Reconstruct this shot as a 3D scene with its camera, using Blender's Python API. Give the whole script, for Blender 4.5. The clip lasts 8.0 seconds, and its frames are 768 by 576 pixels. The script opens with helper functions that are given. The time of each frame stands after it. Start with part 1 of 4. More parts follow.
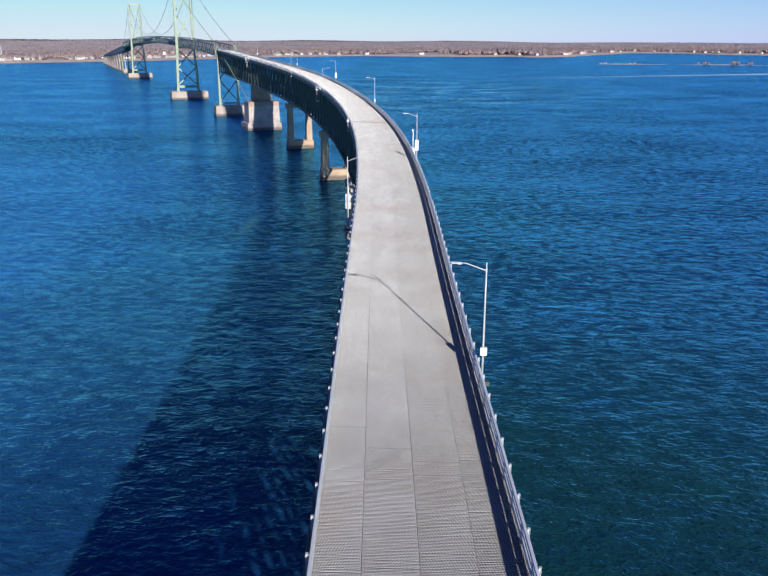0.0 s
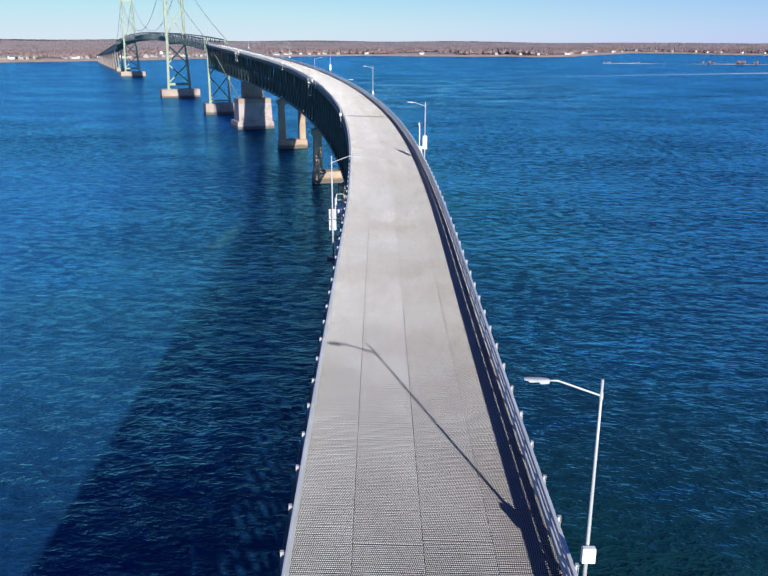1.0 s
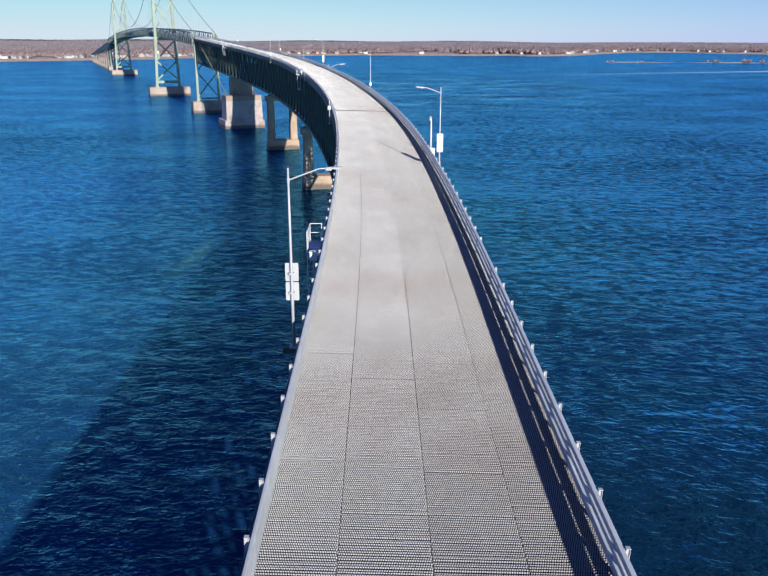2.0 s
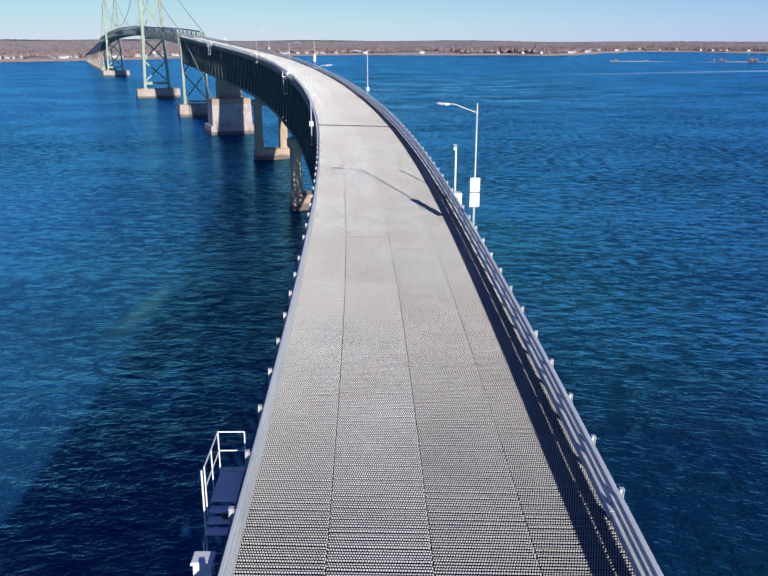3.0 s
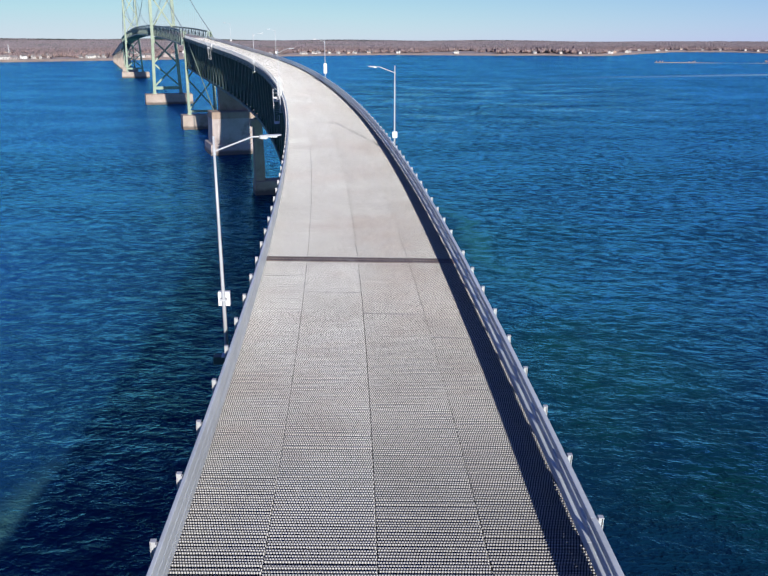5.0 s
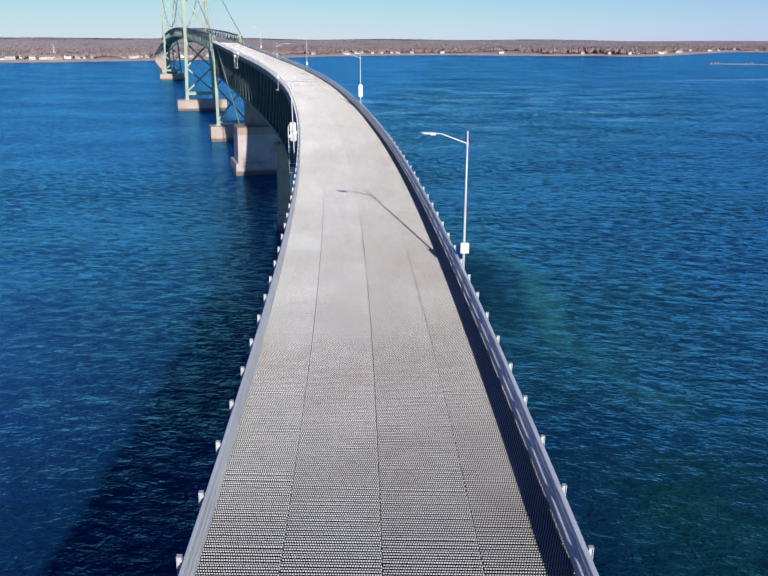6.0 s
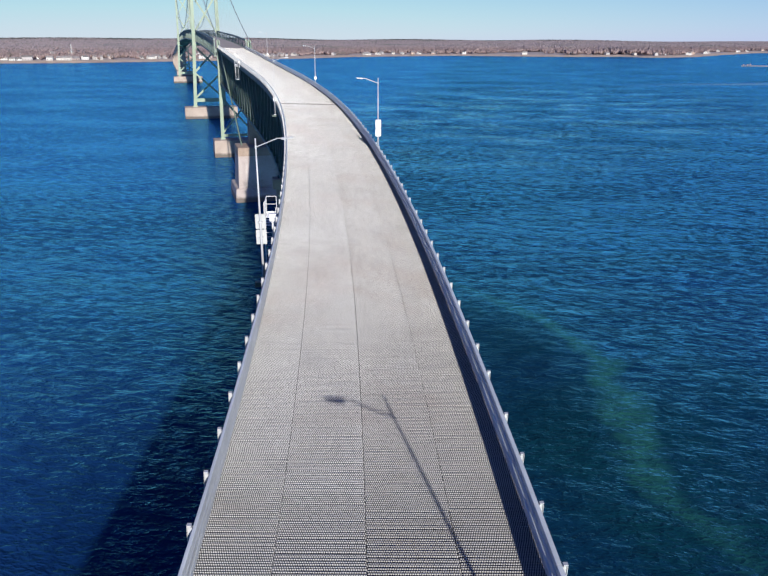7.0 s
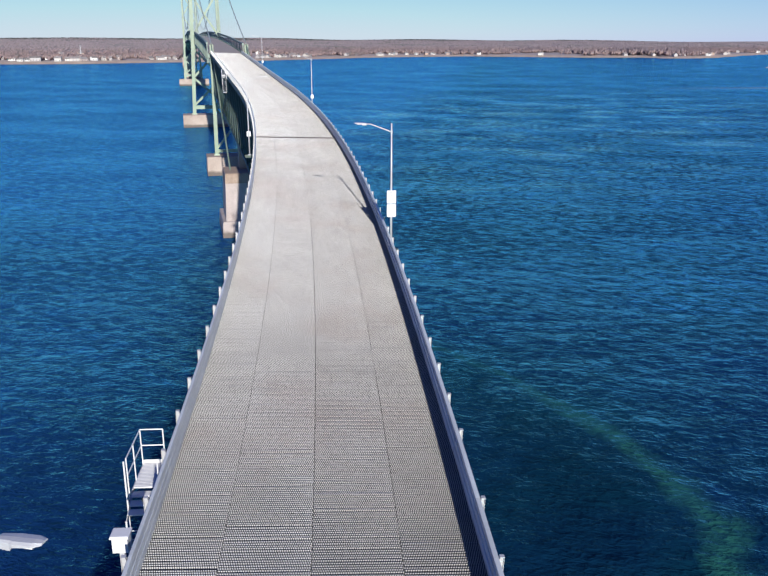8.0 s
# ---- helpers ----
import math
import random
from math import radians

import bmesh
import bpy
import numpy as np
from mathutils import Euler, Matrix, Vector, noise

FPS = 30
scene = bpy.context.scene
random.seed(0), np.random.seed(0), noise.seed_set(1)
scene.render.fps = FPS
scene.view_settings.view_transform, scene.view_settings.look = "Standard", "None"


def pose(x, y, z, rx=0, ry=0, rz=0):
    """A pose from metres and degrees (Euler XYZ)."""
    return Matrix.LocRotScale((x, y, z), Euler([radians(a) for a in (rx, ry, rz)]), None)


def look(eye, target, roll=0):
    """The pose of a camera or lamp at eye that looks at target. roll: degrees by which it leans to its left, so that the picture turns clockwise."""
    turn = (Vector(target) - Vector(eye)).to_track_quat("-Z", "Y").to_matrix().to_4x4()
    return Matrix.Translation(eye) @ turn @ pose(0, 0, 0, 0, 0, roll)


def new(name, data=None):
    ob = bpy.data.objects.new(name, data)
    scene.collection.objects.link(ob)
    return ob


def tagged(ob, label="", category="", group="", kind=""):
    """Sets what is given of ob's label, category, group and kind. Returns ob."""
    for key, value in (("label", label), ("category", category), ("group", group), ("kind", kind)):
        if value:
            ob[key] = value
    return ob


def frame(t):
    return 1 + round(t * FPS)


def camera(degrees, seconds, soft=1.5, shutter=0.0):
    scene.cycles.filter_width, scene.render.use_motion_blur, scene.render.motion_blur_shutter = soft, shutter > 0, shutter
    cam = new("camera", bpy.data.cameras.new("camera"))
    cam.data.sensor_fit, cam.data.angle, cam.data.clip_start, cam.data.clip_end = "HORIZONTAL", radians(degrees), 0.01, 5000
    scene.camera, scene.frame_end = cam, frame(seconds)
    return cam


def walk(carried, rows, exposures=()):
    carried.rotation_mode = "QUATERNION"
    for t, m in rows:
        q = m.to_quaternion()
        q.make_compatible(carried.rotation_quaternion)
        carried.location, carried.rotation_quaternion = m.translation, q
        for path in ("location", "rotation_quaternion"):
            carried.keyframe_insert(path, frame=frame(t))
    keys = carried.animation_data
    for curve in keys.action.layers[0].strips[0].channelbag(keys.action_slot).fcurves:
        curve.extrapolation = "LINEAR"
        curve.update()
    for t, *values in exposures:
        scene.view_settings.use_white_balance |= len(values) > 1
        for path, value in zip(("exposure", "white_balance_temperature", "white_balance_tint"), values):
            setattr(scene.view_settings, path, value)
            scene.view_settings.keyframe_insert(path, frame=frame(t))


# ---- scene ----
cam = camera(52.3, 8.0, soft=1.5)
PATH = [
    (0.0, pose(44.141, 62.490, 38.512, 72.535, -0.138, 16.442)),
    (0.5, pose(40.821, 73.754, 37.055, 72.590, -0.132, 16.460)),
    (1.0, pose(37.475, 85.092, 35.139, 72.598, -0.141, 16.414)),
    (1.5, pose(34.012, 96.817, 33.255, 72.626, -0.124, 16.383)),
    (3.0, pose(22.992, 134.107, 31.608, 72.603, 0.014, 16.358)),
    (3.5, pose(19.473, 145.995, 31.672, 72.597, 0.004, 16.339)),
    (4.0, pose(15.945, 157.983, 31.732, 72.562, -0.023, 16.397)),
    (4.5, pose(12.297, 170.101, 31.833, 72.561, -0.045, 17.184)),
    (6.0, pose(-1.855, 209.025, 34.522, 72.496, -0.085, 21.718)),
    (6.5, pose(-7.509, 222.517, 35.454, 72.452, -0.107, 22.499)),
    (7.0, pose(-13.361, 236.305, 36.234, 72.477, -0.133, 23.171)),
    (7.5, pose(-19.448, 250.203, 36.913, 72.500, -0.140, 23.770)),
    (8.0, pose(-25.569, 264.192, 37.385, 72.469, -0.147, 24.112)),
]
walk(cam, PATH, exposures=[(0.0, 0.9), (1.5, 0.88), (3.5, 0.77), (8.0, 0.78)])

# ---- sky, sun ----
SUN_EL, SUN_AZ = radians(17.5), math.atan2(0.591, -0.807) - radians(0.35)
world = bpy.data.worlds.new("sky")
scene.world = world
world.use_nodes = True
wn = world.node_tree.nodes
sky = wn.new("ShaderNodeTexSky")
sky.sky_type, sky.sun_disc = "NISHITA", False
sky.sun_elevation, sky.sun_rotation = SUN_EL, SUN_AZ
sky.air_density, sky.dust_density, sky.ozone_density = 0.8, 0.1, 4.0
wn["Background"].inputs["Strength"].default_value = 0.073
clear = wn.new("ShaderNodeMix")
clear.data_type, clear.blend_type = "RGBA", "MULTIPLY"
clear.inputs["Factor"].default_value, clear.inputs["B"].default_value = 1.0, (0.66, 0.70, 1.4, 1.0)
world.node_tree.links.new(sky.outputs["Color"], clear.inputs["A"])
veil = wn.new("ShaderNodeMix")
veil.data_type, veil.blend_type = "RGBA", "DARKEN"
veil.inputs["Factor"].default_value, veil.inputs["B"].default_value = 1.0, (4.93, 5.83, 6.58, 1.0)
world.node_tree.links.new(clear.outputs["Result"], veil.inputs["A"])
world.node_tree.links.new(veil.outputs["Result"], wn["Background"].inputs["Color"])
to_sun = Vector((math.sin(SUN_AZ) * math.cos(SUN_EL), math.cos(SUN_AZ) * math.cos(SUN_EL), math.sin(SUN_EL)))
sun = new("sun", bpy.data.lights.new("sun", "SUN"))
sun.data.energy, sun.data.angle, sun.data.color = 5.0, radians(0.53), (1.0, 0.955, 0.91)
sun.matrix_world = look(to_sun * 200, (0, 0, 0))


# ---- materials ----
def shader(name):
    m = bpy.data.materials.new(name)
    m.use_nodes = True
    return m, m.node_tree.nodes, m.node_tree.links, m.node_tree.nodes["Principled BSDF"]


def noise_node(nodes, links, vec, scale, detail=4.0, rough=0.55):
    n = nodes.new("ShaderNodeTexNoise")
    n.inputs["Scale"].default_value, n.inputs["Detail"].default_value, n.inputs["Roughness"].default_value = scale, detail, rough
    links.new(vec, n.inputs["Vector"])
    return n.outputs["Fac"]


def ramp(nodes, links, fac, stops):
    r = nodes.new("ShaderNodeValToRGB")
    while len(r.color_ramp.elements) < len(stops):
        r.color_ramp.elements.new(0.5)
    for e, (pos, col) in zip(r.color_ramp.elements, stops):
        e.position, e.color = pos, (*col, 1.0)
    links.new(fac, r.inputs["Fac"])
    return r.outputs["Color"]


def mix(nodes, links, fac, a, b, blend="MIX"):
    m = nodes.new("ShaderNodeMix")
    m.data_type, m.blend_type = "RGBA", blend
    for sock, val in ((m.inputs["Factor"], fac), (m.inputs["A"], a), (m.inputs["B"], b)):
        if isinstance(val, (int, float)):
            sock.default_value = val
        elif isinstance(val, tuple):
            sock.default_value = (*val, 1.0)
        else:
            links.new(val, sock)
    return m.outputs["Result"]


def calc(nodes, links, op, a, b=0.0, c=None, clamp=False):
    m = nodes.new("ShaderNodeMath")
    m.operation, m.use_clamp = op, clamp
    for sock, val in zip(m.inputs, (a, b, c)):
        if val is None:
            continue
        if isinstance(val, (int, float)):
            sock.default_value = val
        else:
            links.new(val, sock)
    return m.outputs[0]


def surface(name, dark, light, scale=1.0, fine=12.0, rough=0.6, metal=0.0, bump=0.2, stain=None, stain_scale=0.3, spread=0.0):
    """A weathered surface: two colours mixed by coarse and fine grain, optional stains, fine relief."""
    m, n, l, b = shader(name)
    pos = n.new("ShaderNodeNewGeometry").outputs["Position"]
    big = noise_node(n, l, pos, scale)
    small = noise_node(n, l, pos, fine, 6.0, 0.65)
    both = calc(n, l, "ADD", calc(n, l, "MULTIPLY", big, 0.6), calc(n, l, "MULTIPLY", small, 0.4))
    col = ramp(n, l, both, [(0.35, dark), (0.65, light)])
    if stain:
        s = noise_node(n, l, pos, stain_scale, 5.0, 0.7)
        col = mix(n, l, ramp(n, l, s, [(0.52, (0, 0, 0)), (0.72, (1, 1, 1))]), col, stain)
    if spread:
        rnd = n.new("ShaderNodeObjectInfo").outputs["Random"]
        hs = n.new("ShaderNodeHueSaturation")
        l.new(calc(n, l, "ADD", calc(n, l, "MULTIPLY", rnd, spread), 1.0 - spread / 2), hs.inputs["Value"])
        l.new(col, hs.inputs["Color"])
        col = hs.outputs["Color"]
    l.new(col, b.inputs["Base Color"])
    l.new(calc(n, l, "ADD", calc(n, l, "MULTIPLY", small, 0.25), rough - 0.12), b.inputs["Roughness"])
    b.inputs["Metallic"].default_value = metal
    if bump:
        bp = n.new("ShaderNodeBump")
        bp.inputs["Strength"].default_value, bp.inputs["Distance"].default_value = bump, 0.02
        l.new(small, bp.inputs["Height"])
        l.new(bp.outputs["Normal"], b.inputs["Normal"])
    return m


M_PLAIN = surface("dull_grid_steel", (0.075, 0.075, 0.074), (0.11, 0.109, 0.107), 0.35, 9.0, 0.45, 0.0, 0.25, (0.085, 0.077, 0.07), 0.12)
M_UNDER = surface("grid_gap_shade", (0.013, 0.014, 0.015), (0.024, 0.025, 0.026), 0.8, 8.0, 0.75)
M_RAIL = surface("galvanised_guard_rail", (0.385, 0.413, 0.405), (0.482, 0.512, 0.5), 0.7, 10.0, 0.4, 0.1, 0.1, spread=0.16)
M_POST = surface("galvanised_post", (0.306, 0.312, 0.319), (0.395, 0.401, 0.401), 1.0, 14.0, 0.5, 0.2, 0.1)
M_POLE = surface("aluminium_pole", (0.31, 0.318, 0.322), (0.39, 0.4, 0.405), 1.2, 20.0, 0.42, 0.15, 0.05)
M_BACK = surface("dull_aluminium", (0.27, 0.28, 0.275), (0.35, 0.36, 0.355), 1.5, 18.0, 0.55, 0.1, 0.05)
M_WHITE = surface("white_paint", (0.485, 0.49, 0.485), (0.54, 0.545, 0.535), 2.0, 25.0, 0.45, 0.0, 0.05)
M_BLACK = surface("black_lettering", (0.045, 0.045, 0.05), (0.06, 0.06, 0.065), 3.0, 30.0, 0.6, 0.0, 0.0)
M_GREEN = surface("dark_green_steel", (0.018, 0.039, 0.031), (0.034, 0.064, 0.047), 0.5, 7.0, 0.55, 0.0, 0.15, (0.0375, 0.0338, 0.0263), 0.25)
M_PALE = surface("pale_green_steel", (0.136, 0.185, 0.126), (0.185, 0.229, 0.158), 0.25, 5.0, 0.55, 0.0, 0.1, (0.12, 0.142, 0.104), 0.15)
M_TRUSSG = surface("grey_green_steel", (0.09, 0.128, 0.105), (0.165, 0.21, 0.173), 0.3, 5.0, 0.6, 0.0, 0.1)
M_CONC = surface("weathered_concrete", (0.25, 0.21, 0.19), (0.35, 0.305, 0.28), 0.22, 4.0, 0.85, 0.0, 0.4, (0.16, 0.122, 0.098), 0.16)
M_TAN = surface("tan_concrete", (0.257, 0.18, 0.12), (0.336, 0.249, 0.169), 0.3, 5.0, 0.85, 0.0, 0.4, (0.201, 0.137, 0.088), 0.2)
M_STAIN = surface("stained_concrete", (0.22, 0.172, 0.138), (0.31, 0.256, 0.212), 0.25, 4.0, 0.85, 0.0, 0.4, (0.17, 0.125, 0.095), 0.18)
M_CAP = surface("brown_concrete", (0.2, 0.146, 0.108), (0.28, 0.215, 0.165), 0.25, 4.0, 0.85, 0.0, 0.4, (0.14, 0.1, 0.075), 0.18)
M_JOINT = surface("rusted_joint_steel", (0.07, 0.055, 0.05), (0.14, 0.11, 0.095), 1.2, 9.0, 0.75, 0.1, 0.4, (0.19, 0.175, 0.155), 0.9)
M_ASPHALT = surface("brown_grey_paving", (0.198, 0.174, 0.159), (0.258, 0.231, 0.21), 0.3, 6.0, 0.85)


def tide_mark(m):
    """Wet, weedy foot of concrete that stands in the river."""
    n, l = m.node_tree.nodes, m.node_tree.links
    b = [q for q in n if q.bl_idname == "ShaderNodeBsdfPrincipled"][0]
    dry = b.inputs["Base Color"].links[0].from_socket
    pos = n.new("ShaderNodeNewGeometry").outputs["Position"]
    sep = n.new("ShaderNodeSeparateXYZ")
    l.new(pos, sep.inputs[0])
    rim_z = calc(n, l, "ADD", sep.outputs["Z"], calc(n, l, "MULTIPLY", noise_node(n, l, pos, 0.5, 5.0, 0.65), 1.4))
    wet = calc(n, l, "SUBTRACT", 1.0, calc(n, l, "DIVIDE", calc(n, l, "SUBTRACT", rim_z, 1.6), 0.7, clamp=True))
    l.new(mix(n, l, calc(n, l, "MULTIPLY", wet, 0.85), dry, (0.06, 0.046, 0.036)), b.inputs["Base Color"])


for concrete in (M_CONC, M_TAN, M_STAIN):
    tide_mark(concrete)
M_CABLE = surface("cable_steel", (0.16, 0.19, 0.18), (0.24, 0.27, 0.25), 0.5, 6.0, 0.6)
M_LENS = surface("dark_lens", (0.02, 0.02, 0.025), (0.04, 0.04, 0.045), 3.0, 20.0, 0.2)


def grid_material():
    """Serrated grid bars: bright worn teeth, with the shade of the notches between them painted in."""
    m, n, l, b = shader("galvanised_grid_steel")
    pos = n.new("ShaderNodeNewGeometry").outputs["Position"]
    big, small = noise_node(n, l, pos, 0.3, 5.0, 0.65), noise_node(n, l, pos, 9.0, 6.0, 0.65)
    col = ramp(n, l, calc(n, l, "ADD", calc(n, l, "MULTIPLY", big, 0.6), calc(n, l, "MULTIPLY", small, 0.4)), [(0.35, (0.376, 0.374, 0.362)), (0.65, (0.492, 0.492, 0.480))])
    stain = ramp(n, l, noise_node(n, l, pos, 0.12, 5.0, 0.7), [(0.5, (0, 0, 0)), (0.75, (0.8, 0.8, 0.8))])
    col = mix(n, l, stain, col, (0.36, 0.312, 0.287))
    sep = n.new("ShaderNodeSeparateXYZ")
    l.new(n.new("ShaderNodeUVMap").outputs["UV"], sep.inputs[0])
    hs = n.new("ShaderNodeHueSaturation")
    l.new(calc(n, l, "ADD", calc(n, l, "MULTIPLY", sep.outputs["Y"], 0.26), 0.86), hs.inputs["Value"])
    l.new(col, hs.inputs["Color"])
    col = hs.outputs["Color"]
    # the older strips keep a brown film of dust and rust
    film = calc(n, l, "SUBTRACT", 0.95, sep.outputs["Y"], clamp=True)
    col = mix(n, l, film, col, mix(n, l, 1.0, col, (1.0, 0.977, 0.942), "MULTIPLY"))
    # flat bars carry no cut teeth: the dark of each notch is painted on
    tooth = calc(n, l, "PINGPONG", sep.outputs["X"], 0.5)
    notch_shade = ramp(n, l, tooth, [(0.17, (1, 1, 1)), (0.24, (0, 0, 0))])
    col = mix(n, l, calc(n, l, "MULTIPLY", notch_shade, 0.96), col, (0.022, 0.023, 0.023))
    l.new(col, b.inputs["Base Color"])
    b.inputs["Roughness"].default_value, b.inputs["Metallic"].default_value = 0.42, 0.2
    return m


M_GRID = grid_material()


BOIL = (-110.0, 690.0)


def water_material():
    m, n, l, b = shader("river_water")
    n.remove(b)
    pos = n.new("ShaderNodeNewGeometry").outputs["Position"]
    sep = n.new("ShaderNodeSeparateXYZ")
    l.new(pos, sep.inputs[0])
    px, py = sep.outputs["X"], sep.outputs["Y"]
    # waves: wind chop, wavelets, ripples, stretched across the wind
    mp = n.new("ShaderNodeMapping")
    mp.vector_type = "TEXTURE"
    mp.inputs["Rotation"].default_value = (0, 0, radians(10))
    mp.inputs["Scale"].default_value = (1.6, 1.0, 1.0)
    l.new(pos, mp.inputs["Vector"])
    v = mp.outputs["Vector"]
    chop = noise_node(n, l, v, 0.42, 3.0, 0.55)
    wave = noise_node(n, l, v, 1.3, 3.0, 0.6)
    rip = noise_node(n, l, v, 4.5, 2.0, 0.6)
    far = n.new("ShaderNodeMapping")
    far.vector_type = "TEXTURE"
    far.inputs["Rotation"].default_value = (0, 0, radians(10))
    far.inputs["Scale"].default_value = (1.9, 1.0, 1.0)
    l.new(pos, far.inputs["Vector"])
    streak = noise_node(n, l, far.outputs["Vector"], 0.045, 7.0, 0.74)
    calm = noise_node(n, l, pos, 0.006, 4.0, 0.6)
    half = n.new("ShaderNodeMapping")
    half.vector_type = "TEXTURE"
    half.inputs["Rotation"].default_value = (0, 0, radians(10))
    half.inputs["Scale"].default_value = (1.5, 1.0, 1.0)
    l.new(pos, half.inputs["Vector"])
    cats = noise_node(n, l, half.outputs["Vector"], 0.02, 10.0, 0.8)
    gust = ramp(n, l, streak, [(0.35, (0.22, 0.22, 0.22)), (0.65, (0.6, 0.6, 0.6))])
    ridge = calc(n, l, "SUBTRACT", 1.0, calc(n, l, "ABSOLUTE", calc(n, l, "SUBTRACT", calc(n, l, "MULTIPLY", noise_node(n, l, v, 0.8, 2.0, 0.5), 2.0), 1.0)))
    ridge = calc(n, l, "MULTIPLY", calc(n, l, "POWER", ridge, 6.0), 0.25)
    hgt = calc(n, l, "ADD", calc(n, l, "ADD", ridge, calc(n, l, "MULTIPLY", chop, 1.0)), calc(n, l, "ADD", calc(n, l, "MULTIPLY", wave, 0.52), calc(n, l, "MULTIPLY", rip, 0.32)))
    swell = calc(n, l, "MULTIPLY", noise_node(n, l, v, 0.13, 3.0, 0.6), 2.6)
    hgt = calc(n, l, "ADD", hgt, swell)
    bp = n.new("ShaderNodeBump")
    bp.inputs["Distance"].default_value = 1.0
    l.new(gust, bp.inputs["Strength"])
    l.new(hgt, bp.inputs["Height"])
    # body colour: deep blue with teal drifts, green shallows and a pale weed bank
    drift = noise_node(n, l, pos, 0.012, 4.0, 0.6)
    col = ramp(n, l, drift, [(0.38, (0.002, 0.013, 0.053)), (0.62, (0.0021, 0.0172, 0.042))])
    wob = calc(n, l, "MULTIPLY", calc(n, l, "SUBTRACT", noise_node(n, l, pos, 0.16, 5.0, 0.65), 0.5), 9.0)
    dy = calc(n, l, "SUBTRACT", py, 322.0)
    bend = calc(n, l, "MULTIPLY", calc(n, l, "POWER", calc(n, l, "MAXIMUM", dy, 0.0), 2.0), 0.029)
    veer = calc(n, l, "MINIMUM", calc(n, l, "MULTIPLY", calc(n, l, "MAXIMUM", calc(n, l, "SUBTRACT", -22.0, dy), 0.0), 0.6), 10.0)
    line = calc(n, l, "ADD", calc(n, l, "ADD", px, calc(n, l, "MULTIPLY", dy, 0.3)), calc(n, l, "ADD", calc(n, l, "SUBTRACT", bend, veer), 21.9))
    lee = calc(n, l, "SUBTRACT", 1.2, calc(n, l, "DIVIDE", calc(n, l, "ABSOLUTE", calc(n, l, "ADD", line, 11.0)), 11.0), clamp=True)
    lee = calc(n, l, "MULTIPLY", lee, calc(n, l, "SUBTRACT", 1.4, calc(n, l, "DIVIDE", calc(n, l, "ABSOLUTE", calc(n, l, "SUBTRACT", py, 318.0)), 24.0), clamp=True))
    line = calc(n, l, "ABSOLUTE", calc(n, l, "ADD", line, wob))
    bank = calc(n, l, "SUBTRACT", 1.15, calc(n, l, "DIVIDE", line, 2.3), clamp=True)
    ends = calc(n, l, "SUBTRACT", 1.5, calc(n, l, "DIVIDE", calc(n, l, "ABSOLUTE", calc(n, l, "SUBTRACT", py, 318.0)), 28.0), clamp=True)
    mott = calc(n, l, "ADD", noise_node(n, l, pos, 0.3, 5.0, 0.7), -0.05)
    fac = calc(n, l, "MULTIPLY", calc(n, l, "MULTIPLY", bank, ends), mott, clamp=True)
    bed = calc(n, l, "SUBTRACT", 1.0, calc(n, l, "DIVIDE", calc(n, l, "ABSOLUTE", calc(n, l, "ADD", line, -4.0)), 26.0), clamp=True)
    bed = calc(n, l, "MULTIPLY", calc(n, l, "MULTIPLY", bed, ramp(n, l, drift, [(0.4, (0, 0, 0)), (0.6, (1, 1, 1))])), 0.42)
    col = mix(n, l, bed, col, (0.0015, 0.030, 0.025))
    col = mix(n, l, fac, col, (0.024, 0.13, 0.085))
    # broad green shallows nearer the shore end of the bank
    wide = calc(n, l, "SUBTRACT", 1.0, calc(n, l, "DIVIDE", calc(n, l, "ABSOLUTE", calc(n, l, "SUBTRACT", line, 3.0)), 11.0), clamp=True)
    reach = calc(n, l, "SUBTRACT", 1.4, calc(n, l, "DIVIDE", calc(n, l, "ABSOLUTE", calc(n, l, "SUBTRACT", py, 268.0)), 30.0), clamp=True)
    patch = ramp(n, l, noise_node(n, l, pos, 0.07, 5.0, 0.65), [(0.38, (0.1, 0.1, 0.1)), (0.62, (1, 1, 1))])
    col = mix(n, l, calc(n, l, "MULTIPLY", calc(n, l, "MULTIPLY", wide, reach), patch), col, (0.003, 0.034, 0.029))
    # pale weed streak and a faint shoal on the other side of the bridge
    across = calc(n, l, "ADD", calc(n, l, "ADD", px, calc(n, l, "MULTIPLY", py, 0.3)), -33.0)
    # water colour turns bluer and paler westward, less so around y = 338
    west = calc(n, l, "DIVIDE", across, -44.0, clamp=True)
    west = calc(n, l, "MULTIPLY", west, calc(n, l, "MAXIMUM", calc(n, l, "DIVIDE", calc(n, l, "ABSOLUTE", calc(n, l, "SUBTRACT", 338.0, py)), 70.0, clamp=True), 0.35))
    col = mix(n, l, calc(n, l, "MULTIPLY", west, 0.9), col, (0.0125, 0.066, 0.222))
    east = calc(n, l, "DIVIDE", calc(n, l, "SUBTRACT", across, 8.0), 18.0, clamp=True)
    south = calc(n, l, "DIVIDE", calc(n, l, "SUBTRACT", 185.0, py), 55.0, clamp=True)
    col = mix(n, l, calc(n, l, "MULTIPLY", calc(n, l, "MULTIPLY", east, south), 0.9), col, (0.0045, 0.03, 0.034))
    # blue tone of the bridge's shadow, mixed into the water colour along the deck
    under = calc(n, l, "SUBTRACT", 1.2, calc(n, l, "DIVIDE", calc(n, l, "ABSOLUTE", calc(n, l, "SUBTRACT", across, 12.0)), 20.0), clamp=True)
